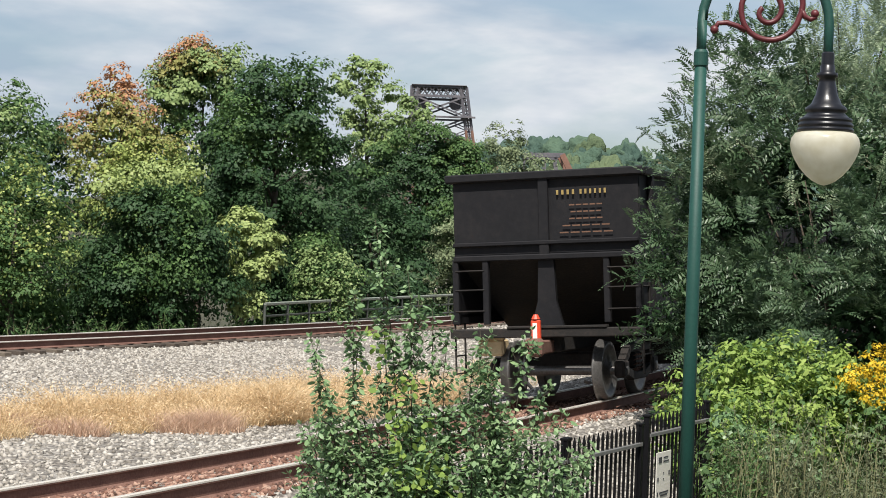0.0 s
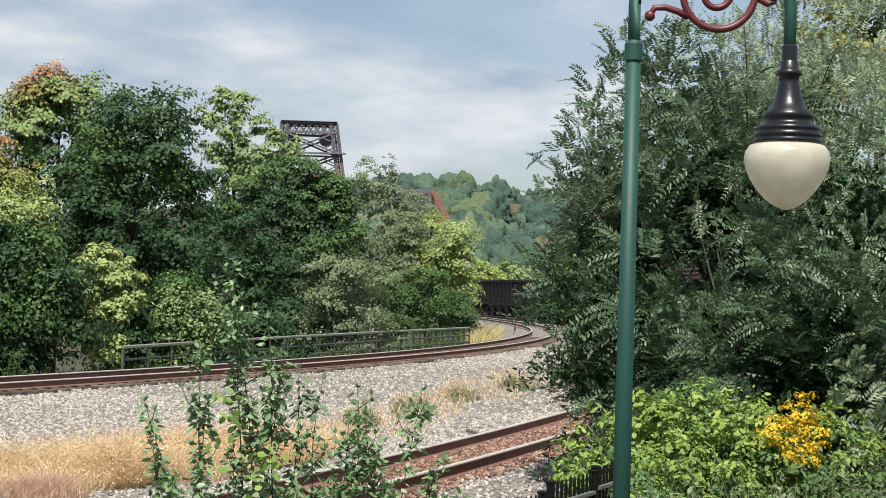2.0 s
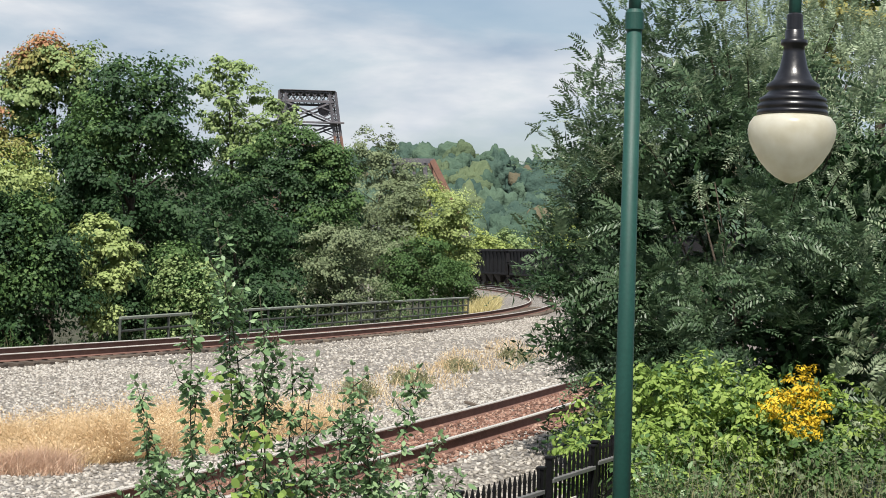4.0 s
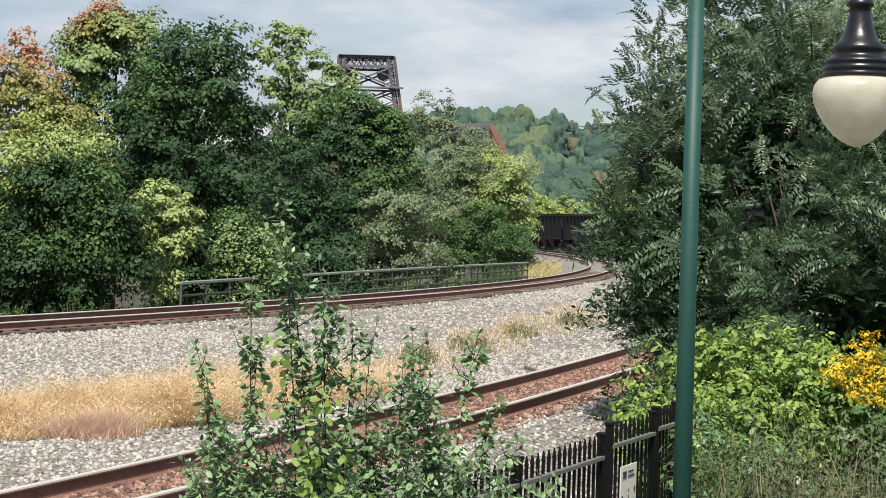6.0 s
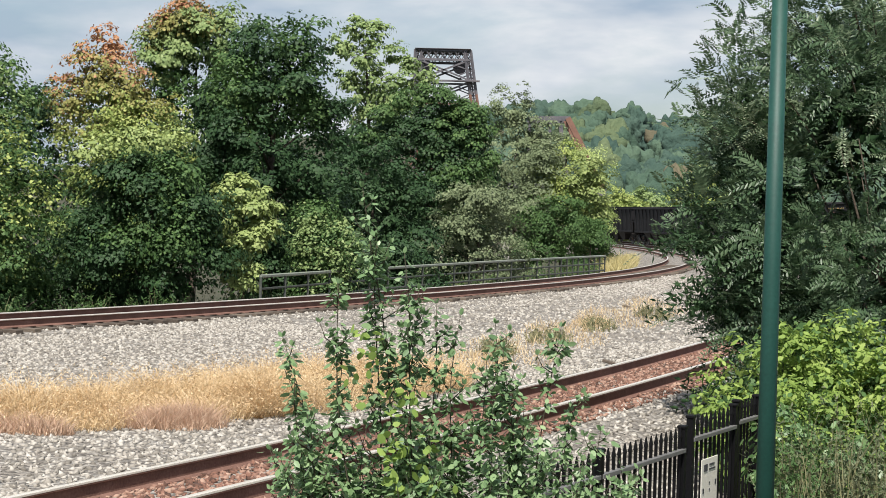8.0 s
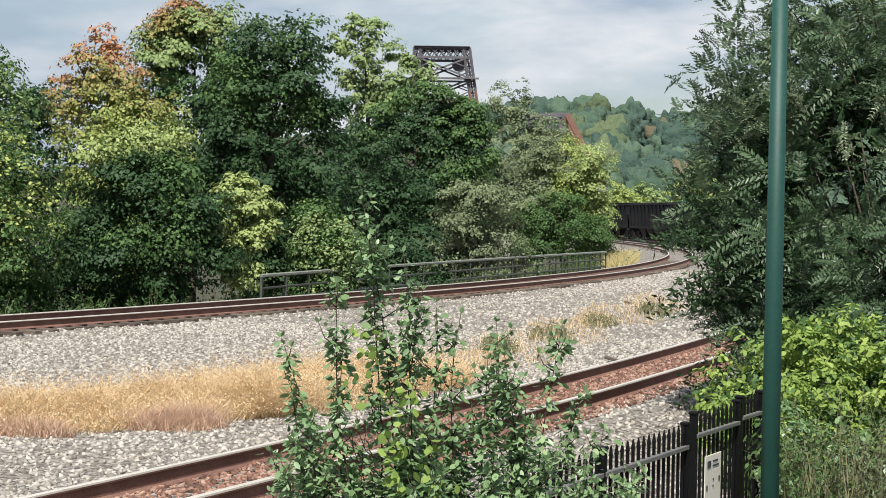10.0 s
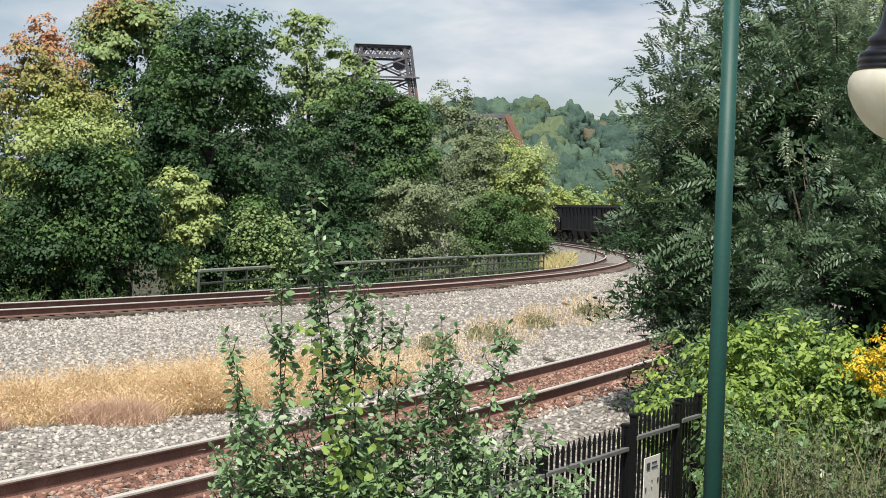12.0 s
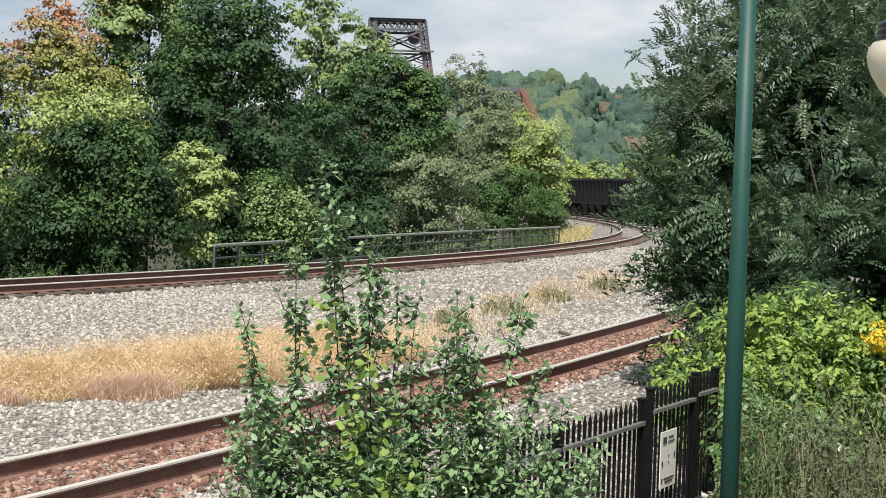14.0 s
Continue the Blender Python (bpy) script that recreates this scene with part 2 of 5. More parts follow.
# Lighter copy of the feathery leaflets, with sunlight put into the colour.
L_LOCUST_LIT = leaf_mat("lit_silvery_leaflets", [(0.085, 0.125, 0.068), (0.175, 0.225, 0.128), (0.31, 0.355, 0.22)], 0.32, 0.38, 0.5)
L_SHRUB = leaf_mat("glossy_shrub_leaves", [(0.042, 0.085, 0.034), (0.115, 0.185, 0.078), (0.24, 0.32, 0.158)], 0.28, 0.42, 0.5)
L_WEED = leaf_mat("dull_weed_leaves", [(0.05, 0.062, 0.032), (0.09, 0.105, 0.055), (0.15, 0.16, 0.09)])
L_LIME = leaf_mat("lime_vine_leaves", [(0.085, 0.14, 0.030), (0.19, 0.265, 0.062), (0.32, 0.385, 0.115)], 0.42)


def hazed_wood_mat(name, cols):
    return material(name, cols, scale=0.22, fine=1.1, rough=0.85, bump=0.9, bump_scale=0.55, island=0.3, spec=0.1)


# Leaf tones shifted to blue-grey: the distance haze is in the base colours.
L_FAR_HAZED = [hazed_wood_mat("far_hazed_green", [(0.042, 0.075, 0.055), (0.064, 0.104, 0.074), (0.092, 0.138, 0.094)]),
         hazed_wood_mat("far_hazed_dark", [(0.030, 0.058, 0.050), (0.048, 0.082, 0.066), (0.07, 0.108, 0.083)]),
         hazed_wood_mat("far_hazed_yellow", [(0.066, 0.096, 0.056), (0.094, 0.126, 0.07), (0.126, 0.156, 0.084)]),
         hazed_wood_mat("far_hazed_rust", [(0.085, 0.08, 0.054), (0.112, 0.10, 0.066), (0.14, 0.122, 0.08)])]


def globe_material():
    m = bpy.data.materials.new("frosted_globe")
    m.use_nodes = True
    n, l = m.node_tree.nodes, m.node_tree.links
    b = n["Principled BSDF"]
    b.inputs["Roughness"].default_value = 0.28
    nz, cr, tc = n.new("ShaderNodeTexNoise"), n.new("ShaderNodeValToRGB"), n.new("ShaderNodeTexCoord")
    nz.inputs["Scale"].default_value, nz.inputs["Detail"].default_value = 7, 6
    cr.color_ramp.elements[0].position, cr.color_ramp.elements[0].color = 0.30, (0.76, 0.72, 0.58, 1)
    cr.color_ramp.elements[1].position, cr.color_ramp.elements[1].color = 0.62, (0.92, 0.90, 0.80, 1)
    l.new(tc.outputs["Object"], nz.inputs["Vector"])
    l.new(nz.outputs["Fac"], cr.inputs["Fac"])
    l.new(cr.outputs["Color"], b.inputs["Base Color"])
    tr, ms = n.new("ShaderNodeBsdfTranslucent"), n.new("ShaderNodeMixShader")
    l.new(cr.outputs["Color"], tr.inputs["Color"])
    ms.inputs["Fac"].default_value = 0.6
    l.new(b.outputs["BSDF"], ms.inputs[1])
    l.new(tr.outputs["BSDF"], ms.inputs[2])
    l.new(ms.outputs[0], n["Material Output"].inputs["Surface"])
    return m


M_GLOBE = globe_material()


# ---- mesh helpers ----
def mesh_of(bm, name, mat, smooth=False):
    me = bpy.data.meshes.new(name)
    bm.to_mesh(me)
    bm.free()
    me.materials.append(mat)
    if smooth:
        me.shade_smooth()
    return me


def thing(name, label, category, m=None, group="", kind=""):
    ob = new(name)
    ob.empty_display_size = 0.2
    if m is not None:
        ob.matrix_basis = m
    return tagged(ob, label, category, group, kind)


def attach(name, me, parent, label="", m=None, kind=""):
    ob = new(name, me)
    ob.parent = parent
    if m is not None:
        ob.matrix_basis = m
    return tagged(ob, label, kind=kind)


def part(name, bm, mat, parent, label="", smooth=False, m=None):
    return attach(name, mesh_of(bm, name, mat, smooth), parent, label, m)


def box(bm, c, s, m=None, bevel=0.0):
    """Axis-aligned box of centre c and size s, with bevelled edges."""
    made = bmesh.ops.create_cube(bm, size=1.0)["verts"]
    for v in made:
        v.co = Vector((v.co.x * s[0] + c[0], v.co.y * s[1] + c[1], v.co.z * s[2] + c[2]))
        if m is not None:
            v.co = m @ v.co
    if bevel:
        edges = list({e for v in made for e in v.link_edges})
        bmesh.ops.bevel(bm, geom=edges, offset=bevel, segments=1, affect="EDGES")
    return bm


def beam(bm, a, b, w, h=None, sides=0, taper=1.0):
    """Bar from a to b: square of w x h, or round with that many sides and diameter w."""
    a, b = Vector(a), Vector(b)
    d = (b - a).normalized()
    ref = Vector((0, 0, 1)) if abs(d.z) < 0.95 else Vector((1, 0, 0))
    s = d.cross(ref).normalized()
    u = s.cross(d)
    h = h or w
    if sides:
        ring = [(math.cos(2 * math.pi * i / sides) * w / 2, math.sin(2 * math.pi * i / sides) * h / 2) for i in range(sides)]
    else:
        ring = [(-w / 2, -h / 2), (w / 2, -h / 2), (w / 2, h / 2), (-w / 2, h / 2)]
    lo = [bm.verts.new(a + s * x + u * y) for x, y in ring]
    hi = [bm.verts.new(b + (s * x + u * y) * taper) for x, y in ring]
    k = len(ring)
    for i in range(k):
        bm.faces.new((lo[i], lo[(i + 1) % k], hi[(i + 1) % k], hi[i]))
    bm.faces.new(lo[::-1])
    bm.faces.new(hi)
    return bm


def tube(bm, pts, radii, sides=10):
    """Round tube along a line of points."""
    pts = [Vector(p) for p in pts]
    rings = []
    for i, p in enumerate(pts):
        d = (pts[min(i + 1, len(pts) - 1)] - pts[max(i - 1, 0)]).normalized()
        ref = Vector((0, 1, 0)) if abs(d.y) < 0.9 else Vector((1, 0, 0))
        s = d.cross(ref).normalized()
        u = s.cross(d)
        r = radii[i] if hasattr(radii, "__len__") else radii
        rings.append([bm.verts.new(p + s * math.cos(2 * math.pi * j / sides) * r + u * math.sin(2 * math.pi * j / sides) * r) for j in range(sides)])
    for a, b in zip(rings, rings[1:]):
        for j in range(sides):
            bm.faces.new((a[j], a[(j + 1) % sides], b[(j + 1) % sides], b[j]))
    bm.faces.new(rings[0][::-1])
    bm.faces.new(rings[-1])
    bmesh.ops.recalc_face_normals(bm, faces=bm.faces[:])
    return bm


def lathe(bm, profile, sides=28, axis="z"):
    """Turned body from (radius, height) pairs."""
    rings = []
    for r, z in profile:
        ring = []
        for j in range(sides):
            a = 2 * math.pi * j / sides
            p = Vector((r * math.cos(a), r * math.sin(a), z))
            ring.append(bm.verts.new(p if axis == "z" else Vector((p.x, p.z, p.y))))
        rings.append(ring)
    for a, b in zip(rings, rings[1:]):
        for j in range(sides):
            bm.faces.new((a[j], a[(j + 1) % sides], b[(j + 1) % sides], b[j]))
    bm.faces.new(rings[0][::-1])
    bm.faces.new(rings[-1])
    bmesh.ops.recalc_face_normals(bm, faces=bm.faces[:])
    return bm


def mesh_from_arrays(name, verts, faces, mat):
    """Mesh from arrays: verts (n, 3), faces (m, k) of equal length."""
    me = bpy.data.meshes.new(name)
    nv, nf, k = len(verts), len(faces), faces.shape[1]
    me.vertices.add(nv)
    me.vertices.foreach_set("co", np.asarray(verts, dtype=np.float32).ravel())
    me.loops.add(nf * k)
    me.loops.foreach_set("vertex_index", np.asarray(faces, dtype=np.int32).ravel())
    me.polygons.add(nf)
    me.polygons.foreach_set("loop_start", np.arange(0, nf * k, k, dtype=np.int32))
    me.update(calc_edges=True)
    me.materials.append(mat)
    return me


def leaf_mesh(name, pos, along, normal, size, mat, wide=0.55, fold=0.16, oval=False):
    """Folded leaf blades: each has a stalk end, a tip and two sides."""
    pos, along, normal = (np.asarray(a, dtype=float) for a in (pos, along, normal))
    along = along / (np.linalg.norm(along, axis=1, keepdims=True) + 1e-9)
    side = np.cross(along, normal)
    side /= np.linalg.norm(side, axis=1, keepdims=True) + 1e-9
    up = np.cross(side, along)
    s = np.asarray(size, dtype=float).reshape(-1, 1) * np.ones((len(pos), 1))
    if oval:
        v = np.stack([pos, pos + (along * 0.28 + side * wide * 0.46 - up * fold * 0.6) * s, pos + (along * 0.68 + side * wide * 0.40 - up * fold) * s, pos + along * s - up * s * fold * 1.4,
                      pos + (along * 0.68 - side * wide * 0.40 - up * fold) * s, pos + (along * 0.28 - side * wide * 0.46 - up * fold * 0.6) * s], axis=1).reshape(-1, 3)
        base = np.arange(len(pos)) * 6
        f = np.concatenate([np.stack([base, base + 1, base + 2, base + 3], 1), np.stack([base, base + 3, base + 4, base + 5], 1)])
        return mesh_from_arrays(name, v, f, mat)
    v = np.stack([pos, pos + (along * 0.45 + side * wide / 2 - up * fold) * s, pos + along * s - up * s * fold * 0.8,
                  pos + (along * 0.45 - side * wide / 2 - up * fold) * s], axis=1).reshape(-1, 3)
    base = np.arange(len(pos)) * 4
    f = np.concatenate([np.stack([base, base + 1, base + 2], 1), np.stack([base, base + 2, base + 3], 1)])
    return mesh_from_arrays(name, v, f, mat)


def unit(rng, n):
    v = rng.normal(size=(n, 3))
    return v / np.linalg.norm(v, axis=1, keepdims=True)


def crown_arrays(rng, blobs, leaves, clump=0.55, inner=0.2, droop=0.3, ragged=0.34):
    """Leaf places in clumps over the skins of ellipsoid blobs (x, y, z, rx, ry, rz), with gaps between the clumps."""
    area = np.array([(b[3] * b[4] * b[5]) ** (2 / 3) for b in blobs])
    share = area / area.sum()
    P, N = [], []
    for b, w in zip(blobs, share):
        k = int(leaves * w)
        c, r = np.array(b[:3]), np.array(b[3:])
        nc = max(12, int(2.2 * (r[0] * r[1] * r[2]) ** (2 / 3) / clump ** 2 * 4))
        d = unit(rng, nc)
        reach = np.where(rng.random(nc) < inner, rng.uniform(0.35, 0.8, nc), rng.uniform(1 - ragged, 1.0 + ragged * 0.35, nc))
        cc = c + d * r * reach[:, None]
        cs = clump * rng.uniform(0.55, 1.25, nc)
        i = rng.integers(0, nc, k)
        o = unit(rng, k) * (rng.random((k, 1)) ** 0.5)
        o[:, 2] = np.abs(o[:, 2]) * 0.5 - (droop + 0.15) * (o[:, 0] ** 2 + o[:, 1] ** 2)
        P.append(cc[i] + o * cs[i][:, None])
        N.append(d[i] * 0.6 + o * 0.9 + np.array([0, 0, 0.7]))
    return np.concatenate(P), np.concatenate(N)


def hollows(rng, P, length):
    """Uneven value from about -1 to 1 that swings over the given length: low where a crown has its gaps."""
    v = np.zeros(len(P))
    for d in unit(rng, 7):
        v += np.sin(P @ d * (6.283 / length) * rng.uniform(0.7, 1.5) + rng.uniform(0, 6.283))
    return v / 2.6


def crown_mesh(name, rng, blobs, leaves, size, mat, clump=0.55, wide=0.7, oval=False, gaps=None, **k):
    P, N = crown_arrays(rng, blobs, leaves, clump, **k)
    if gaps:
        keep = hollows(rng, P, gaps) > -0.42
        P, N = P[keep], N[keep]
    n = len(P)
    N = N / np.linalg.norm(N, axis=1, keepdims=True) + rng.normal(size=(n, 3)) * 0.2
    along = np.cross(N, unit(rng, n)) + np.array([0, 0, -0.25])
    return leaf_mesh(name, P, along, N, size * rng.uniform(0.6, 1.35, n), mat, wide, 0.10, oval)


def limbs_mesh(rng, name, base, top, r, count, reach, mat=M_BARK, rise=0.5, start=0.3):
    """Tapered trunk with bent limbs."""
    bm = bmesh.new()
    base, top = Vector(base), Vector(top)
    pts = []
    for i in range(7):
        f = i / 6
        p = base.lerp(top, f)
        pts.append(p + Vector((rng.normal() * 0.06, rng.normal() * 0.06, 0)) * (top - base).length * 0.15 * (f > 0))
    tube(bm, pts, [r * (1 - 0.85 * i / 6) * (1.25 if i == 0 else 1) for i in range(7)], 8)
    for j in range(count):
        f = start + (0.92 - start) * j / max(1, count - 1)
        k = min(5, int(f * 6))
        p = pts[k].lerp(pts[k + 1], f * 6 - k)
        a = j * 2.4 + rng.uniform(-0.4, 0.4)
        ln = reach * (1.05 - 0.6 * f) * rng.uniform(0.75, 1.15)
        d = Vector((math.cos(a), math.sin(a), rise))
        q = p + d * ln * 0.5 + Vector((0, 0, 0.05 * ln))
        e = p + d * ln + Vector((rng.normal() * 0.1, rng.normal() * 0.1, 0.15)) * ln
        rr = r * (1 - 0.8 * f) * 0.5
        tube(bm, [p, q, e], [rr, rr * 0.65, rr * 0.2], 5)
    return mesh_of(bm, name, mat, True)


def tree(name, label, base, top, r, blobs, crowns, seed, limb_count=9, reach=2.0, clump=0.72, group="", gaps=1.7, **k):
    """A tree: bark mesh and one crown part per leaf colour. crowns: (leaf material, blobs, leaves, size)."""
    rng = np.random.default_rng(seed)
    t = thing(name, label, "tree" if "shrub" not in name and "bush" not in name else "shrub", Matrix.Translation(base), group)
    b = Vector(base)
    attach("trunk", limbs_mesh(rng, "trunk", (0, 0, 0), Vector(top) - b, r, limb_count, reach), t)
    for mat, bl, leaves, size in crowns:
        bl = [(x - b.x, y - b.y, z - b.z, rx, ry, rz) for x, y, z, rx, ry, rz in bl]
        attach("crown", crown_mesh("crown", rng, bl, int(leaves * 1.6), size * 0.74, mat, clump, gaps=gaps if leaves > 9000 else None, **k), t)
    return t


# ---- tracks: both curve to the left ----
NEAR = dict(x=0.69, y=22.2, a=67.8, r=255.0)       # where the line stands and heads (degrees from +x), and its radius
FAR = dict(x=-0.70, y=56.28, a=68.5, r=200.8)
CANT = 3.8                                         # degrees by which the near track leans into its curve


def along(line, s, off=0.0, z=0.0):
    """Place s metres along a track, off metres to its right, and its heading in radians."""
    a0 = radians(line["a"])
    a = a0 + s / line["r"]
    x = line["x"] + line["r"] * (math.sin(a) - math.sin(a0)) + off * math.sin(a)
    y = line["y"] + line["r"] * (math.cos(a0) - math.cos(a)) - off * math.cos(a)
    return Vector((x, y, z)), a


def near_frame(s):
    """Pose on the near track: x ahead, y to the left, z up from the canted rail heads."""
    p, a = along(NEAR, s)
    m = Matrix.Translation((p.x, p.y, 0.05)) @ Matrix.Rotation(a, 4, "Z") @ Matrix.Rotation(radians(-CANT), 4, "X")
    return m


def far_frame(s):
    p, a = along(FAR, s)
    return Matrix.Translation((p.x, p.y, 0.0)) @ Matrix.Rotation(a, 4, "Z")


def sweep(bm, frame_at, s0, s1, step, outline):
    """Sweep an outline of (left, up) pairs along a track."""
    k = len(outline)
    n = max(2, int((s1 - s0) / step))
    rings = []
    for i in range(n + 1):
        m = frame_at(s0 + (s1 - s0) * i / n)
        rings.append([bm.verts.new(m @ Vector((0, y, z))) for y, z in outline])
    for a, b in zip(rings, rings[1:]):
        for j in range(k):
            bm.faces.new((a[j], b[j], b[(j + 1) % k], a[(j + 1) % k]))
    bm.faces.new(rings[0])
    bm.faces.new(rings[-1][::-1])
    bmesh.ops.recalc_face_normals(bm, faces=bm.faces[:])
    return bm


def rail_outline(y):
    prof = [(-0.075, -0.18), (0.075, -0.18), (0.075, -0.168), (0.012, -0.145), (0.012, -0.045), (0.036, -0.035), (0.036, -0.006),
            (-0.036, -0.006), (-0.036, -0.035), (-0.012, -0.045), (-0.012, -0.145), (-0.075, -0.168)]
    return [(y + a, b) for a, b in prof]


def head_outline(y):
    return [(y - 0.038, -0.022), (y + 0.038, -0.022), (y + 0.037, -0.008), (y + 0.028, 0.0), (y - 0.028, 0.0), (y - 0.037, -0.008)]


def build_track(name, frame_at, s0, s1, ties0, ties1, label):
    t = thing(name, label, "railway track", kind="structure")
    for y in (0.7525, -0.7525):
        r = part("rail", sweep(bmesh.new(), frame_at, s0, s1, 1.5, rail_outline(y)), M_RUST, t, "rust-brown steel rail")
        part("rail_head", sweep(bmesh.new(), frame_at, s0, s1, 1.5, head_outline(y)), M_RAILTOP, r, "polished running surface")
    tie = mesh_of(box(bmesh.new(), (0, 0, -0.27), (0.22, 2.55, 0.17), bevel=0.012), "tie", M_TIE)
    plate = mesh_of(box(bmesh.new(), (0, 0, -0.181), (0.19, 0.30, 0.014), bevel=0.003), "tie_plate", M_RUST)
    s, i = ties0, 0
    rng = np.random.default_rng(5)
    while s < ties1:
        m = frame_at(s) @ pose(0, rng.normal() * 0.02, rng.normal() * 0.004, 0, 0, rng.normal() * 0.6)
        o = attach("tie", tie, t, m=m)
        for y in (0.7525, -0.7525):
            attach("tie_plate", plate, o, m=Matrix.Translation((0, y, 0)))
        s += 0.53
    return t


build_track("near_track", near_frame, -34, 345, -20, 32, "rusty railway track with polished rail heads in ballast")
build_track("far_track", far_frame, -46, 330, -38, 44, "rusty railway track on a ballast bank")


# ---- ground ----
def smooth(a, b, v):
    f = min(1.0, max(0.0, (v - a) / (b - a)))
    return f * f * (3 - 2 * f)


def offset_of(line, x, y):
    """Metres by which a place lies to the right of a track."""
    a0 = radians(line["a"])
    cx, cy = line["x"] - line["r"] * math.sin(a0), line["y"] + line["r"] * math.cos(a0)
    return math.hypot(x - cx, y - cy) - line["r"]


def ground_z(x, y):
    dn, df = offset_of(NEAR, x, y), offset_of(FAR, x, y)
    z = -0.30 + 0.05 * noise.noise(Vector((x * 0.35, y * 0.35, 0)))
    z += 0.06 * math.exp(-(df / 2.2) ** 2)
    w = 1 - smooth(1.45, 3.0, abs(dn))                     # ballast bed of the canted track
    z += w * (0.05 + dn * 0.066 - 0.180 - z)
    z -= 0.55 * smooth(3.0, 6.5, dn)                       # falls away towards the fence
    if df < -2.3:
        z -= 2.8 * smooth(2.3, 7.0, -df)                   # embankment on the far side
    z += 31 * smooth(330, 620, y) * smooth(-260, -40, x) + 20 * smooth(150, 900, abs(x)) * smooth(100, 900, abs(x) + abs(y))
    return z


def build_ground():
    def axis(fine0, fine1, step, far):
        v, out = fine0, []
        while v <= fine1:
            out.append(v)
            v += step
        g, lo, hi = step, [], []
        p = fine0
        while p > -far:
            g *= 1.22
            p -= g
            lo.append(p)
        g, p = step, out[-1]
        while p < far:
            g *= 1.22
            p += g
            hi.append(p)
        return lo[::-1] + out + hi
    xs, ys = axis(-16, 14, 0.3, 2600), axis(8, 70, 0.3, 2600)
    verts = np.array([(x, y, ground_z(x, y)) for y in ys for x in xs])
    nx = len(xs)
    idx = np.array([(j * nx + i, j * nx + i + 1, (j + 1) * nx + i + 1, (j + 1) * nx + i) for j in range(len(ys) - 1) for i in range(nx - 1)])
    me = mesh_from_arrays("ground", verts, idx, M_BALLAST)
    me.materials.append(M_SOIL)
    cent = verts[idx].mean(axis=1)
    soil = np.array([0 if offset_of(NEAR, c[0], c[1]) < 4.7 and offset_of(FAR, c[0], c[1]) > -3.0 and c[1] < 240 and c[0] > -45 else 1 for c in cent], dtype=np.int32)
    me.polygons.foreach_set("material_index", soil)
    me.shade_smooth()
    tagged(new("ground", me), "pale crushed-stone ballast with soil beyond the tracks", "ground", kind="structure")


build_ground()


def build_stones(name, label, mat, n, s0, s1, o0, o1, size, seed, line=NEAR, lift=0.0, frame_at=None):
    """Loose angular stones spread along a track."""
    rng = np.random.default_rng(seed)
    octa = np.array([(1, 0, 0), (-1, 0, 0), (0, 1, 0), (0, -1, 0), (0, 0, 1), (0, 0, -1)], dtype=float)
    tri = np.array([(0, 2, 4), (2, 1, 4), (1, 3, 4), (3, 0, 4), (2, 0, 5), (1, 2, 5), (3, 1, 5), (0, 3, 5)])
    P = np.empty((n, 3))
    for i in range(n):
        s, o = rng.uniform(s0, s1), rng.uniform(o0, o1)
        p, _ = along(line, s, o)
        z = ground_z(p.x, p.y) if frame_at is None else (frame_at(s) @ Vector((0, -o, -0.19))).z
        P[i] = (p.x, p.y, z + lift)
    sc = size * rng.uniform(0.55, 1.25, (n, 1, 1)) * rng.uniform(0.6, 1.2, (n, 1, 3))
    v = octa[None] * sc + rng.normal(size=(n, 6, 3)) * size * 0.22
    q = rng.normal(size=(n, 4))
    q /= np.linalg.norm(q, axis=1, keepdims=True)
    w, x, y, z = q.T
    turn = np.stack([1 - 2 * (y * y + z * z), 2 * (x * y - z * w), 2 * (x * z + y * w), 2 * (x * y + z * w), 1 - 2 * (x * x + z * z), 2 * (y * z - x * w),
                     2 * (x * z - y * w), 2 * (y * z + x * w), 1 - 2 * (x * x + y * y)], 1).reshape(n, 3, 3)
    v = np.einsum("nij,nkj->nki", turn, v) * np.array([1, 1, 0.8]) + P[:, None]
    f = (tri[None] + np.arange(n)[:, None, None] * 6).reshape(-1, 3)
    tagged(new(name, mesh_from_arrays(name, v.reshape(-1, 3), f, mat)), label, "ballast", kind="stuff")


build_stones("ballast_stones", "pale grey crushed ballast stones between the tracks", M_STONE, 38000, -14, 15, -13.2, -1.05, 0.044, 11, lift=0.0)
build_stones("ballast_shoulder", "pale ballast stones on the shoulder of the track", M_STONE, 10000, -12, 14, 1.05, 4.9, 0.043, 12, lift=0.0)
build_stones("track_stones", "rust-stained stones between the rails", M_RUSTSTONE, 11000, -14, 20, -0.69, 0.69, 0.042, 13, lift=0.012, frame_at=near_frame)
build_stones("shoulder_stones", "rust-stained stones outside the rail", M_RUSTSTONE, 2200, -12, 16, 0.84, 1.3, 0.042, 16, lift=0.012)
build_stones("bend_ballast", "pale ballast stones between the tracks towards the bend", M_STONE, 10000, 15, 60, -9.8, -1.1, 0.06, 15)
build_stones("far_ballast", "grey ballast stones beside the far track", M_STONE, 6000, -34, 30, 0.95, 3.5, 0.05, 14, line=FAR)


# ---- train ----
CAR_L, PITCH, TAIL = 13.6, 14.7, 1.2


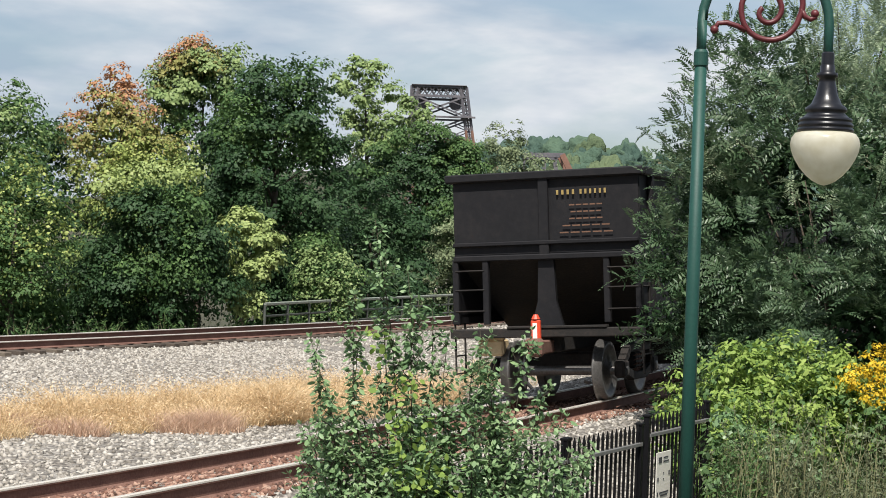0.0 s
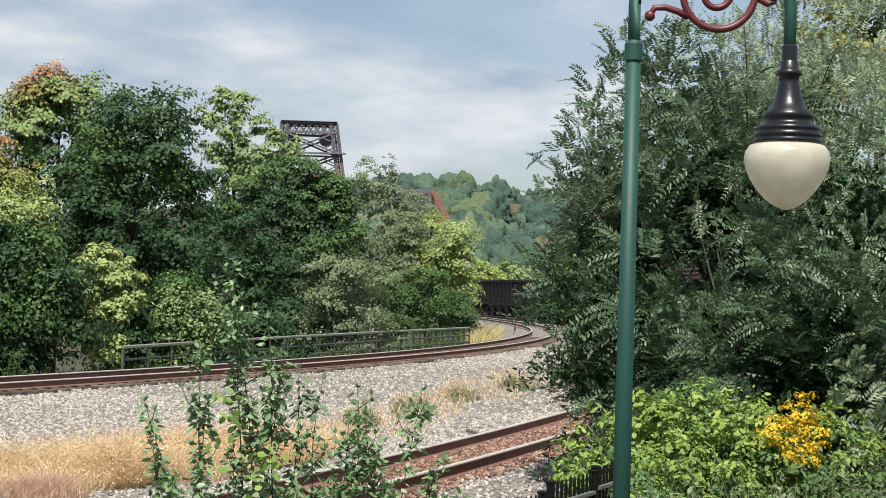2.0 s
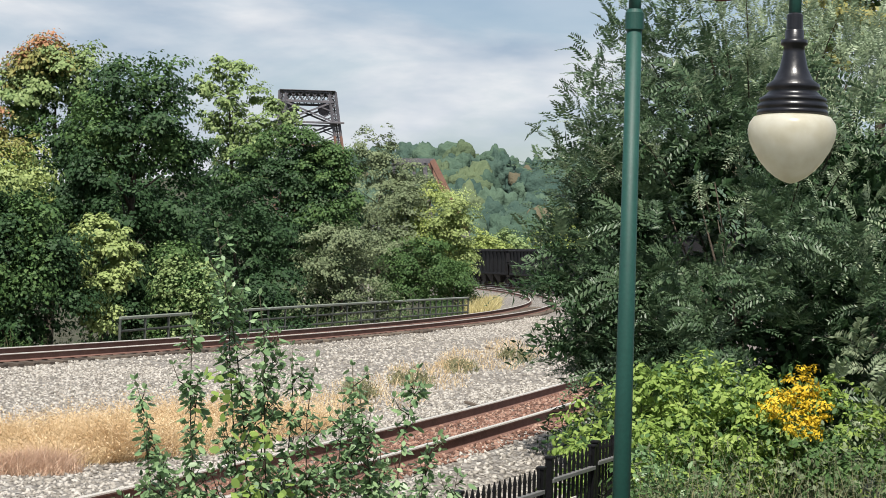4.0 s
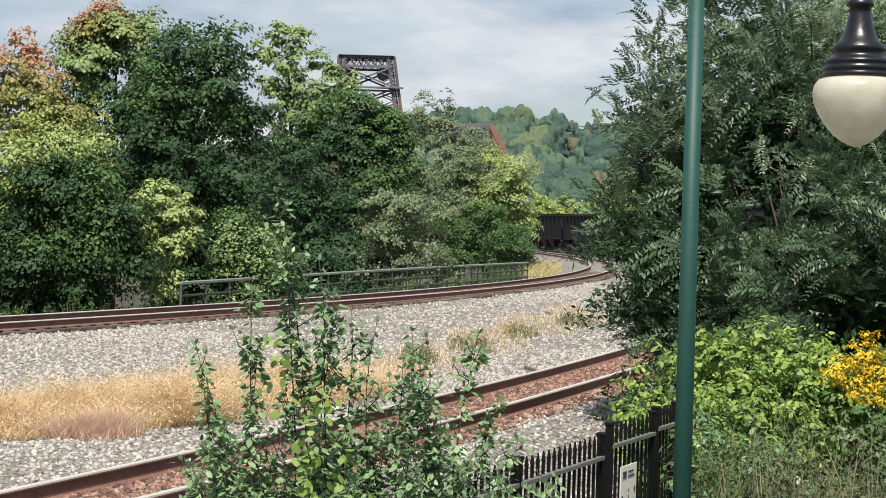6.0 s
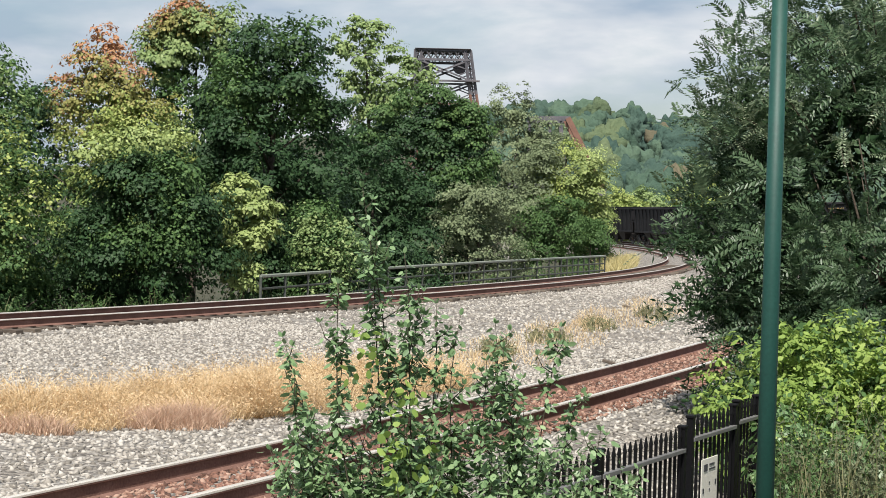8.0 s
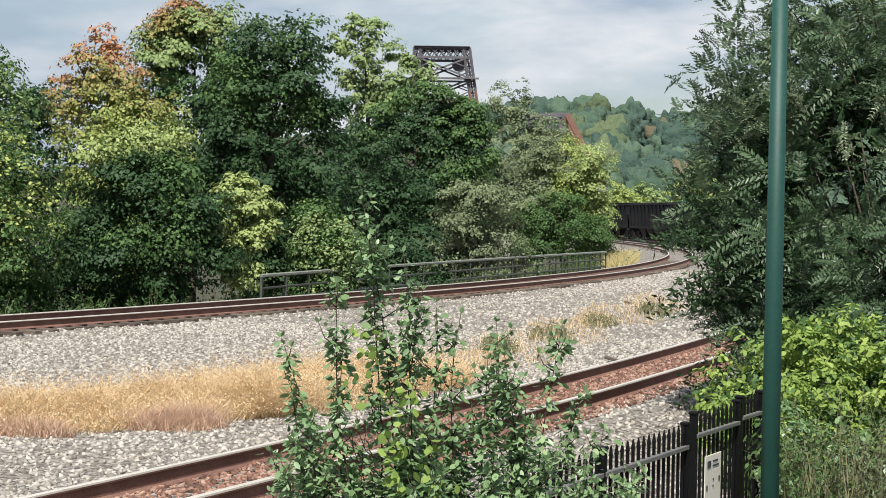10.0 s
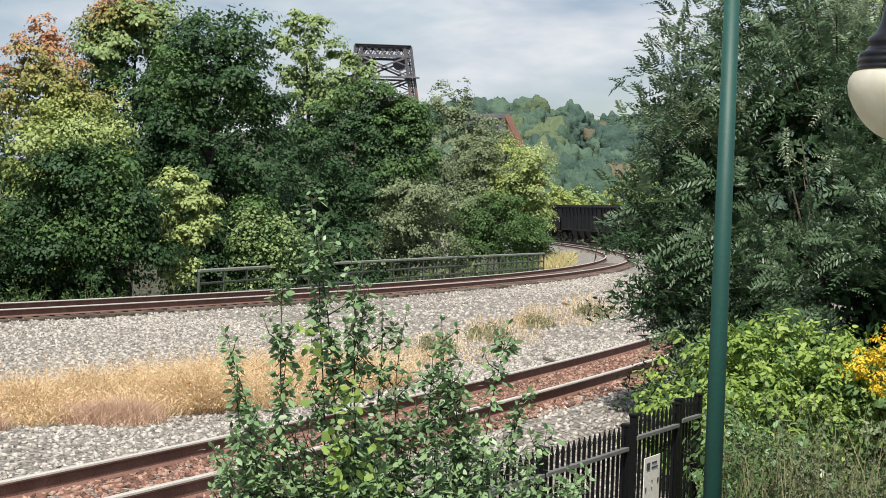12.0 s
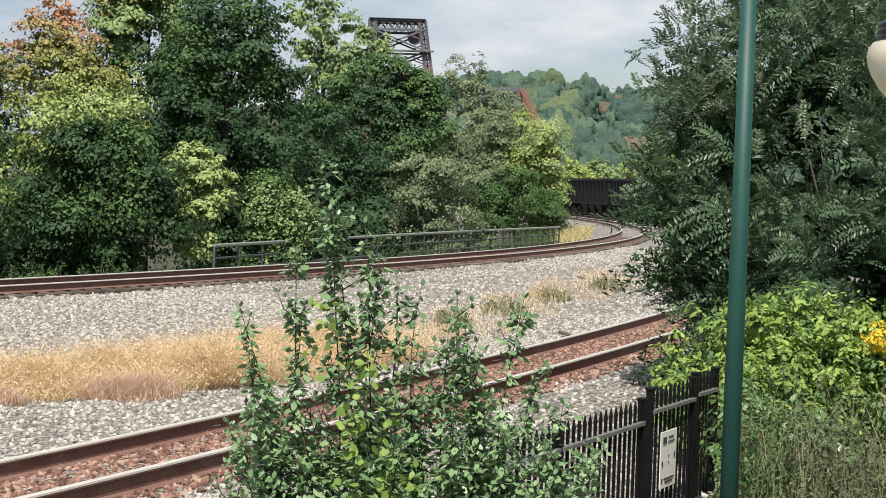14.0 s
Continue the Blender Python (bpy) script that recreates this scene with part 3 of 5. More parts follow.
def ribbed_side(bm, y, sgn):
    """Side sheet of the hopper with its posts, sill and top chord."""
    box(bm, (0, y, 2.42), (CAR_L - 0.07, 0.02, 2.18))
    box(bm, (0, y + sgn * 0.05, 3.50), (CAR_L - 0.1, 0.12, 0.13), bevel=0.02)
    box(bm, (0, y + sgn * 0.04, 1.30), (CAR_L - 0.1, 0.10, 0.18), bevel=0.02)
    for i in range(10):
        x = -CAR_L / 2 + 0.55 + i * (CAR_L - 1.1) / 9
        box(bm, (x, y + sgn * 0.055, 2.38), (0.13, 0.09, 2.1), bevel=0.015)
    return bm


def quad(bm, pts):
    bm.faces.new([bm.verts.new(Vector(p)) for p in pts])


def build_car():
    car = thing("hopper_car", "black open-top coal hopper car with sooty ribbed sides", "freight car", group="hopper cars of the train")
    W = 1.50
    for sgn in (1, -1):
        part("side_sheet", ribbed_side(bmesh.new(), sgn * W, sgn), M_CAR, car)
    for sgn in (1, -1):
        x = sgn * CAR_L / 2
        bm = bmesh.new()
        box(bm, (x - sgn * 0.02, 0, 2.86), (0.03, 2 * W, 1.30))
        part("end_panel", bm, M_CAR, car)
        part("top_chord", box(bmesh.new(), (x + sgn * 0.03, 0, 3.50), (0.13, 2 * W + 0.22, 0.13), bevel=0.02), M_CAR, car)
        part("end_band", box(bmesh.new(), (x + sgn * 0.03, 0, 2.46), (0.09, 2 * W, 0.06), bevel=0.01), M_CAR, car)
        part("lower_chord", box(bmesh.new(), (x + sgn * 0.02, 0, 2.24), (0.10, 2 * W, 0.09), bevel=0.015), M_CAR, car)
        part("end_rib", box(bmesh.new(), (x + sgn * 0.03, 0, 2.86), (0.06, 0.16, 1.22), bevel=0.01), M_CAR, car)
        bm = bmesh.new()
        quad(bm, [(x, -W, 2.3), (x, W, 2.3), (x - sgn * 2.6, W, 1.05), (x - sgn * 2.6, -W, 1.05)])
        quad(bm, [(x - sgn * 0.02, -W, 2.27), (x - sgn * 2.62, -W, 1.02), (x - sgn * 2.62, W, 1.02), (x - sgn * 0.02, W, 2.27)])
        part("slope_sheet", bm, M_CARDARK, car)
        for y in (-W + 0.02, -0.98, 0.98, W - 0.02):
            part("end_post", box(bmesh.new(), (x, y, 1.72), (0.10, 0.10, 1.02), bevel=0.012), M_CAR, car)
        bm = bmesh.new()
        for k, (z0, z1, w0, w1) in enumerate(((1.55, 2.24, 0.30, 0.24), (1.16, 1.55, 0.52, 0.30))):
            xs = x - sgn * 0.02
            quad(bm, [(xs, -w0 / 2, z0), (xs, w0 / 2, z0), (xs, w1 / 2, z1), (xs, -w1 / 2, z1)])
            quad(bm, [(xs - sgn * 0.08, -w1 / 2, z1), (xs - sgn * 0.08, w1 / 2, z1), (xs - sgn * 0.08, w0 / 2, z0), (xs - sgn * 0.08, -w0 / 2, z0)])
            for w in (-1, 1):
                quad(bm, [(xs, w * w0 / 2, z0), (xs - sgn * 0.08, w * w0 / 2, z0), (xs - sgn * 0.08, w * w1 / 2, z1), (xs, w * w1 / 2, z1)])
        part("centre_post", bm, M_CAR, car)
        part("end_sill", box(box(bmesh.new(), (x + sgn * 0.04, 0, 1.07), (0.22, 2 * W + 0.1, 0.14), bevel=0.015), (x + sgn * 0.10, -0.2, 1.16), (0.14, 1.6, 0.04), bevel=0.008), M_CARDARK, car)
        for z in (1.42, 1.75, 2.05):
            for y in (-1.24, 1.24):
                part("grab_iron", beam(bmesh.new(), (x + sgn * 0.05, y - 0.24, z), (x + sgn * 0.05, y + 0.24, z), 0.028, sides=6), M_CARDARK, car)
        for y in (-W - 0.02, W + 0.02):
            bm = bmesh.new()
            for dx in (0.0, 0.42):
                beam(bm, (x - sgn * dx, y, 0.42), (x - sgn * dx, y, 2.2), 0.035, sides=6)
            for z in (0.44, 0.72, 1.0, 1.4, 1.75, 2.05):
                beam(bm, (x, y, z), (x - sgn * 0.42, y, z), 0.028, sides=6)
            part("ladder", bm, M_CARDARK, car)
        bm = bmesh.new()
        box(bm, (x + sgn * 0.22, 0, 0.86), (0.62, 0.16, 0.20), bevel=0.02)
        box(bm, (x + sgn * 0.52, 0.04, 0.86), (0.24, 0.28, 0.28), bevel=0.05)
        part("coupler", bm, M_RUST, car)
    part("centre_sill", box(bmesh.new(), (0, 0, 0.92), (CAR_L - 0.2, 0.36, 0.30), bevel=0.02), M_CARDARK, car)
    for xb in (-2.6, 0.0, 2.6):
        bm = bmesh.new()
        top = [(xb - 1.25, -1.4, 1.3), (xb + 1.25, -1.4, 1.3), (xb + 1.25, 1.4, 1.3), (xb - 1.25, 1.4, 1.3)]
        low = [(xb - 0.45, -1.1, 0.40), (xb + 0.45, -1.1, 0.40), (xb + 0.45, 1.1, 0.40), (xb - 0.45, 1.1, 0.40)]
        for i in range(4):
            quad(bm, [top[i], low[i], low[(i + 1) % 4], top[(i + 1) % 4]])
        quad(bm, low)
        bmesh.ops.recalc_face_normals(bm, faces=bm.faces[:])
        part("hopper_bay", bm, M_CARDARK, car)
    bm = bmesh.new()
    xs = [-CAR_L / 2 + 0.3 + i * (CAR_L - 0.6) / 12 for i in range(13)]
    rows = [[bm.verts.new((x, y, 2.75 + 0.25 * math.cos(y) + 0.15 * noise.noise(Vector((x, y, 3))))) for y in (-1.48, -0.8, 0, 0.8, 1.48)] for x in xs]
    for a, b in zip(rows, rows[1:]):
        for j in range(4):
            bm.faces.new((a[j], b[j], b[j + 1], a[j + 1]))
    part("coal_load", bm, M_COAL, car, "dull black coal", True)
    axles = []
    for sgn in (1, -1):
        xt = sgn * (CAR_L / 2 - 1.40)
        truck = attach("truck", mesh_of(box(bmesh.new(), (0, 0, 0.58), (0.40, 2.1, 0.26), bevel=0.03), "bolster", M_CARDARK), car, m=Matrix.Translation((xt, 0, 0)))
        for y in (-1.02, 1.02):
            bm = bmesh.new()
            box(bm, (0, y, 0.78), (1.2, 0.13, 0.12), bevel=0.02)
            box(bm, (0, y, 0.34), (0.75, 0.13, 0.12), bevel=0.02)
            for s2 in (-1, 1):
                box(bm, (s2 * 0.87, y, 0.48), (0.32, 0.17, 0.28), bevel=0.04)
                beam(bm, (s2 * 0.30, y, 0.34), (s2 * 0.8, y, 0.46), 0.12)
                beam(bm, (s2 * 0.55, y, 0.79), (s2 * 0.85, y, 0.58), 0.12)
            part("side_frame", bm, M_CARDARK, truck)
            for s2 in (-1, 0, 1):
                pts = [(s2 * 0.14 + 0.05 * math.cos(k * 1.05), y + 0.05 * math.sin(k * 1.05), 0.40 + 0.012 * k) for k in range(27)]
                part("spring", tube(bmesh.new(), pts, 0.011, 5), M_RUST, truck)
        for s2 in (-1, 1):
            bm = bmesh.new()
            lathe(bm, [(0.07, -1.12), (0.075, -0.6), (0.08, 0.6), (0.07, 1.12)], 10, "y")
            for y in (-0.7525, 0.7525):
                o = 1 if y > 0 else -1
                lathe(bm, [(0.12, y - o * 0.09), (0.34, y - o * 0.03), (0.40, y - o * 0.085), (0.485, y - o * 0.08), (0.482, y - o * 0.05), (0.457, y - o * 0.035),
                           (0.452, y + o * 0.07), (0.39, y + o * 0.07), (0.34, y + o * 0.01), (0.13, y + o * 0.06), (0.12, y + o * 0.09)], 28, "y")
            ax = part("wheelset", bm, M_WHEEL, truck, "worn steel wheels on an axle", True, pose(s2 * 0.87, 0, 0.457))
            axles.append(ax)
    return car, axles


car, axles = build_car()
fleet = [(car, axles)]
for i in range(1, 13):
    c = copy_thing(car, Matrix())
    fleet.append((c, [o for o in c.children_recursive if o.name.split(".")[0] == "wheelset"]))
# the last car's markings and marker
tagged(car, label="last black coal hopper with orange marker on its coupler")
back = -CAR_L / 2 - 0.037
for y0, z0, w, h in ((-0.36, 3.22, 0.34, 0.085), (-0.80, 3.22, 0.46, 0.085)):
    n = 4 if w < 0.4 else 6
    bm = bmesh.new()
    for k in range(n):
        box(bm, (back - 0.002, y0 - (k - (n - 1) / 2) * w / n, z0), (0.006, w / n * 0.42, h * 0.85))
    part("lettering", bm, M_YELLOW, car, "faded yellow reporting marks")
for k, w in enumerate((0.55, 0.50, 0.55, 0.78, 0.88)):
    bm = bmesh.new()
    for j in range(5):
        box(bm, (back - 0.002, -0.68 + (j - 2) * w / 5, 3.02 - k * 0.105), (0.005, w / 5 * 0.8, 0.02))
    part("data_stencil", bm, M_STENCIL, car, "faded small stencil lines")
mx = -CAR_L / 2 - 0.48
bm = bmesh.new()
box(bm, (mx, 0.02, 1.06), (0.10, 0.15, 0.46), bevel=0.03)
lathe_tip = [(mx, 0.02, 1.29), (mx, 0.02, 1.36)]
tube(bm, lathe_tip, [0.07, 0.035], 10)
marker = part("end_marker", bm, M_ORANGE, car, "orange end-of-train marker")
part("reflector", box(bmesh.new(), (mx - 0.056, 0.02, 1.10), (0.008, 0.07, 0.26), bevel=0.002), M_WHITE, marker, "white reflector strip")
part("marker_foot", box(bmesh.new(), (mx, 0.02, 0.78), (0.06, 0.06, 0.16), bevel=0.01), M_WHITE, marker)
part("air_hose", tube(bmesh.new(), [(mx + 0.1, 0.16, 0.86), (mx - 0.02, 0.22, 0.6), (mx - 0.05, 0.2, 0.36), (mx - 0.02, 0.1, 0.24)], 0.028, 7), M_HOSE, car)
part("valve_box", box(box(bmesh.new(), (-CAR_L / 2 + 0.25, 0.98, 0.84), (0.3, 0.42, 0.26), bevel=0.03), (-CAR_L / 2 + 0.12, 0.98, 0.98), (0.1, 0.46, 0.04)), M_TAN, car, "tan brake housing")


def gone(t):
    """Metres that the train has run by t seconds: it slows at first, then runs evenly."""
    return 8.4 * t + 4.0 * (1 - math.exp(-t / 1.05))


def car_pose(s):
    """Pose of a car whose middle is s metres along: its trucks ride the curve."""
    a, b = near_frame(s + CAR_L / 2 - 1.40), near_frame(s - CAR_L / 2 + 1.40)
    d = a.translation - b.translation
    mid = (a.translation + b.translation) / 2
    return Matrix.Translation(mid) @ Matrix.Rotation(math.atan2(d.y, d.x), 4, "Z") @ Matrix.Rotation(radians(-CANT), 4, "X")


# ---- lamp post ----
def build_lamp_post():
    X, Y = 1.553, 8.9
    lamp = thing("street_lamp", "dark green arched street lamp with maroon scroll and frosted globe", "street lamp", Matrix.Translation((X, Y, -0.95)))
    up = 0.95
    part("base", lathe(bmesh.new(), [(0.17, 0.0), (0.17, 0.10), (0.12, 0.16), (0.10, 0.5), (0.075, 0.6), (0.06, 0.64)], 20), M_POST, lamp, smooth=False)
    part("post", lathe(bmesh.new(), [(0.052, 0.6), (0.046, 3.0), (0.041, up + 3.74)], 24), M_POST, lamp, smooth=True)
    part("collar", lathe(bmesh.new(), [(0.040, up + 3.66), (0.050, up + 3.67), (0.050, up + 3.76), (0.036, up + 3.78)], 24), M_POST, lamp)
    W = 0.87
    pts = [(0, 0, up + 3.72), (0, 0, up + 3.98)]
    for i in range(17):
        a = math.pi - math.pi * i / 16
        pts.append((W / 2 + W / 2 * math.cos(a), 0, up + 3.98 + W / 2 * 1.0 * math.sin(a)))
    pts.append((W, 0, up + 3.66))
    part("arch", tube(bmesh.new(), pts, 0.034, 14), M_POST, lamp, smooth=True)
    # maroon scroll inside the arch

    def bar(points, r0, r1, name="scroll"):
        n = len(points)
        part(name, tube(bmesh.new(), points, [r0 + (r1 - r0) * i / (n - 1) for i in range(n)], 8), M_MAROON, lamp, "maroon painted scroll", True)
    hx, hz = 0.447, up + 4.053
    turns = [(79, 0.298), (27, 0.26), (-8, 0.22), (-98, 0.19), (-170, 0.18), (-207, 0.19), (-259, 0.15), (-326, 0.105), (-382, 0.082), (-461, 0.073), (-517, 0.065), (-574, 0.045)]
    spiral = []
    for i in range(61):
        a = 79 - 653 * i / 60
        r = np.interp(-a, [-d for d, _ in turns], [v for _, v in turns])
        spiral.append((hx + r * math.cos(radians(a)), 0, hz + r * math.sin(radians(a))))
    bar(spiral, 0.021, 0.019)

    def curl(points):
        pts = [(x, 0, up + 3.98 + z) for x, z in points]
        bar(pts, 0.02, 0.017)
        ball = bmesh.ops.create_uvsphere
        bm = bmesh.new()
        ball(bm, u_segments=12, v_segments=8, radius=0.03)
        part("scroll_tip", bm, M_MAROON, lamp, "maroon painted scroll", True, pose(*pts[-1]))
    curl([(0.50, 0.37), (0.52, 0.30), (0.49, 0.24), (0.43, 0.215), (0.37, 0.20), (0.31, 0.205), (0.285, 0.245)])
    curl([(0.30, -0.06), (0.24, -0.03), (0.17, -0.01), (0.11, -0.015), (0.085, -0.06)])
    curl([(0.675, 0.10), (0.70, 0.05), (0.74, 0.03), (0.775, 0.045), (0.77, 0.07)])
    part("finial", lathe(bmesh.new(), [(0.05, 0), (0.05, 0.02), (0.02, 0.05), (0.005, 0.06)], 12), M_POST, lamp, m=pose(W / 2, 0, up + 4.44))
    # lantern
    head = attach("lantern_cap", mesh_of(lathe(bmesh.new(), [(0.038, 0.46), (0.050, 0.45), (0.050, 0.405), (0.070, 0.40), (0.072, 0.375), (0.055, 0.365), (0.058, 0.33), (0.075, 0.25), (0.105, 0.185),
                       (0.140, 0.160), (0.143, 0.135), (0.125, 0.125), (0.155, 0.095), (0.178, 0.085), (0.180, 0.068), (0.170, 0.062), (0.186, 0.05), (0.188, 0.03), (0.178, 0.025), (0.190, 0.015), (0.190, -0.005), (0.16, -0.008)], 36),
                       "lantern_cap", M_CAST, True), lamp, "glossy black cast cap", pose(W, 0, up + 3.245))
    head.data.shade_auto_smooth(angle=radians(40)) if hasattr(head.data, "shade_auto_smooth") else None
    part("arm_sleeve", lathe(bmesh.new(), [(0.036, 3.66), (0.044, 3.665), (0.044, 3.78), (0.034, 3.79)], 20), M_CAST, lamp, m=pose(W, 0, up))
    prof = [(0.165, 0.0), (0.205, -0.012), (0.228, -0.045), (0.236, -0.085), (0.228, -0.135), (0.205, -0.19), (0.168, -0.25), (0.125, -0.30), (0.082, -0.335), (0.045, -0.355), (0.018, -0.365), (0.004, -0.368)]
    part("globe", lathe(bmesh.new(), prof, 40), M_GLOBE, lamp, "frosted cream globe with a pointed tip", True, pose(W, 0, up + 3.24))


build_lamp_post()


# ---- fence ----
FENCE_A, FENCE_B = Vector((0.10, 11.05, 0.0)), Vector((2.62, 16.1, 0.0))     # along the track side of the platform


def build_fence():
    d = (FENCE_B - FENCE_A).normalized()
    ang = math.atan2(d.y, d.x)
    length = (FENCE_B - FENCE_A).length
    base = -0.75
    picket_bm = bmesh.new()
    box(picket_bm, (0, 0, 0.66), (0.022, 0.022, 1.32))
    lathe_pts = [(0, 0, 1.32), (0, 0, 1.40)]
    beam(picket_bm, lathe_pts[0], lathe_pts[1], 0.030, taper=0.25)
    picket = mesh_of(picket_bm, "picket", M_IRON)
    post_me = mesh_of(box(box(bmesh.new(), (0, 0, 0.72), (0.062, 0.062, 1.44), bevel=0.004), (0, 0, 1.45), (0.08, 0.08, 0.03), bevel=0.008), "post", M_IRON)
    panels = [(0.0, 1.80, 0.0), (1.84, 3.66, 0.0), (3.86, 5.02, 0.07), (5.10, length + 0.05, 0.10)]
    for s0, s1, lift in panels:
        gate = lift == 0.07
        name = "metal_gate" if gate else "metal_fence"
        fence = thing(name, "black steel picket gate with a cream notice" if gate else "black steel picket fence panel beside the track",
                      "gate" if gate else "fence", Matrix.Translation((*(FENCE_A + d * s0).xy, base + lift)) @ Matrix.Rotation(ang, 4, "Z"), group="" if gate else "fence panels")
        n = max(2, int((s1 - s0) / 0.118))
        for i in range(n + 1):
            attach("picket", picket, fence, m=Matrix.Translation(((s1 - s0) * (i + 0.5) / (n + 1), 0, 0)))
        # Rails get the lighter grey, with the light from above in the colour.
        for z in (1.20, 0.16):
            part("rail", box(bmesh.new(), ((s1 - s0) / 2, -0.016, z), (s1 - s0, 0.046, 0.036), bevel=0.004), M_LITBAR, fence)
        attach("post", post_me, fence, m=pose(0, 0, -0.05))
        attach("post", post_me, fence, m=pose(s1 - s0, 0, -0.05))
        if gate:
            sign = part("notice", box(bmesh.new(), (0.36, -0.055, 0.76), (0.42, 0.008, 0.50), bevel=0.003), M_SIGN, fence, "cream notice with unreadable lines")
            part("emblem", box(bmesh.new(), (0.25, -0.061, 0.93), (0.09, 0.005, 0.06)), M_INK, sign)
            for z, w, x in ((0.95, 0.13, 0.41), (0.91, 0.16, 0.42), (0.79, 0.02, 0.36), (0.73, 0.02, 0.36), (0.59, 0.26, 0.38), (0.56, 0.20, 0.38)):
                part("line", box(bmesh.new(), (x, -0.061, z), (w, 0.005, 0.014)), M_INK, sign)
            for x, z in ((0.20, 0.73), (0.52, 0.78), (0.20, 0.58)):
                part("symbol", box(bmesh.new(), (x, -0.061, z), (0.03, 0.005, 0.045), bevel=0.001), M_INK, sign)


build_fence()


# ---- bridge railing beyond the far track ----
def build_railing():
    n = 22
    rail = thing("bridge_railing", "dark steel bridge railing with three bars beyond the far track", "railing")

    def at(f, z):
        # runs beside the far track, closing in on it
        a, b = Vector((-6.25, 46.3, 0)), Vector((5.45, 80.0, 0))
        p = a.lerp(b, f)
        bow = 0.35 * math.sin(math.pi * f)
        return Vector((p.x - bow * 0.94, p.y + bow * 0.34, z))
    # The top bar's pale colour carries the light that falls on it.
    for z in (0.57, 0.22, -0.10):
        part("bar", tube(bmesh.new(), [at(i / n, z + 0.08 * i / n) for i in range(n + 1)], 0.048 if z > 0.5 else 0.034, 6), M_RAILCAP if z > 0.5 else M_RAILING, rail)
    for i in [k for k in range(n + 1)] + [k + 0.5 for k in range(17, n)]:
        p = at(i / n, 0)
        part("post", box(bmesh.new(), (p.x, p.y, -0.45 + 0.04 * i / n), (0.07, 0.07, 2.0 + 0.08 * i / n), bevel=0.006), M_RAILING, rail)


build_railing()


# ---- lift-bridge tower in the distance ----
def build_tower():
    t = thing("bridge_tower", "dark weathered steel lattice bridge tower with rust-red lower members", "bridge tower", Matrix.Translation((-1.4, 0, -3.8)))
    Y, off = 300.0, 3.0
    H = 32.3 + off
    L0, L1 = -12.3, -12.9                     # left leg, top and foot
    R0, R1 = -3.6, 2.2
    D = 7.0

    def leg(f, right, back_):
        z = H * (1 - f)
        x = (R0 + (R1 - R0) * (0.9 * f + 0.2 * f * f)) if right else (L0 + (L1 - L0) * f)
        return Vector((x, Y + (D if back_ else 0), z))
    for right in (False, True):
        for b in (False, True):
            # built-up leg: two flange plates with lacing bars between them, rust-red lower down
            w = Vector((0.55, 0, 0))
            cut = 0.22 if right else 0.5
            for f0, f1, mat in ((0.0, cut, M_STEEL), (cut, 1.0, M_REDSTEEL)):
                for side in (-w, w):
                    part("leg_flange", tube(bmesh.new(), [leg(f0 + (f1 - f0) * k / 4, right, b) + side for k in range(5)], 0.26, 4), mat, t)
            bm = bmesh.new()
            for k in range(22):
                p, q = leg(k / 22, right, b), leg((k + 1) / 22, right, b)
                beam(bm, p - w, q + w, 0.17)
                beam(bm, p + w, q - w, 0.17)
            tagged(part("leg_lacing", bm, M_STEEL, t), kind="stuff")
    levels = [0.0, 0.05, 0.155, 0.27, 0.40, 0.60, 0.8, 1.0]
    for b in (False, True):
        for f0, f1 in zip(levels, levels[1:]):
            bm = bmesh.new()
            beam(bm, leg(f0, False, b), leg(f0, True, b), 0.42 if f0 < 0.06 else 0.34)
            part("girder", bm, M_STEEL if f0 < 0.2 else M_REDSTEEL, t)
            if f0 == 0:
                bm = bmesh.new()
                for k in range(7):
                    p, q = leg(0, False, b).lerp(leg(0, True, b), k / 7), leg(f1, False, b).lerp(leg(f1, True, b), (k + 1) / 7)
                    p2, q2 = leg(f1, False, b).lerp(leg(f1, True, b), k / 7), leg(0, False, b).lerp(leg(0, True, b), (k + 1) / 7)
                    beam(bm, p, q, 0.18)
                    beam(bm, p2, q2, 0.18)
                part("lattice", bm, M_STEEL, t)
            else:
                for r in (False, True):
                    p, q = leg(f0, r, b), leg(f1, not r, b)
                    bm = bmesh.new()
                    beam(bm, p, q, 0.30)
                    # secondary struts from the brace to the legs
                    m = p.lerp(q, 0.25)
                    beam(bm, m, leg(f0 + (f1 - f0) * 0.5, r, b), 0.18)
                    m = p.lerp(q, 0.75)
                    beam(bm, m, leg(f0 + (f1 - f0) * 0.5, not r, b), 0.18)
                    part("brace", bm, M_STEEL, t)
    for right in (False, True):
        for f0, f1 in zip(levels[1:], levels[2:]):
            bm = bmesh.new()
            beam(bm, leg(f0, right, False), leg(f1, right, True), 0.26)
            beam(bm, leg(f0, right, True), leg(f1, right, False), 0.26)
            beam(bm, leg(f0, right, False), leg(f0, right, True), 0.3)
            part("side_brace", bm, M_STEEL, t)
    part("top_deck", box(bmesh.new(), ((L0 + R0) / 2, Y + D / 2, H + 0.15), (R0 - L0 + 1.2, D + 1.0, 0.14), bevel=0.05), M_STEEL, t)
    for x in (-10.8, -5.0):
        part("sheave", lathe(bmesh.new(), [(0.3, -0.5), (1.15, -0.4), (1.0, -0.1), (1.0, 0.1), (1.15, 0.4), (0.3, 0.5)], 18, "y"), M_STEEL, t, m=pose(x, Y + 2.5, H - 2.9))
    part("walkway", box(bmesh.new(), (-3.6, Y - 0.6, H * 0.845), (4.6, 1.0, 0.25)), M_STEEL, t)
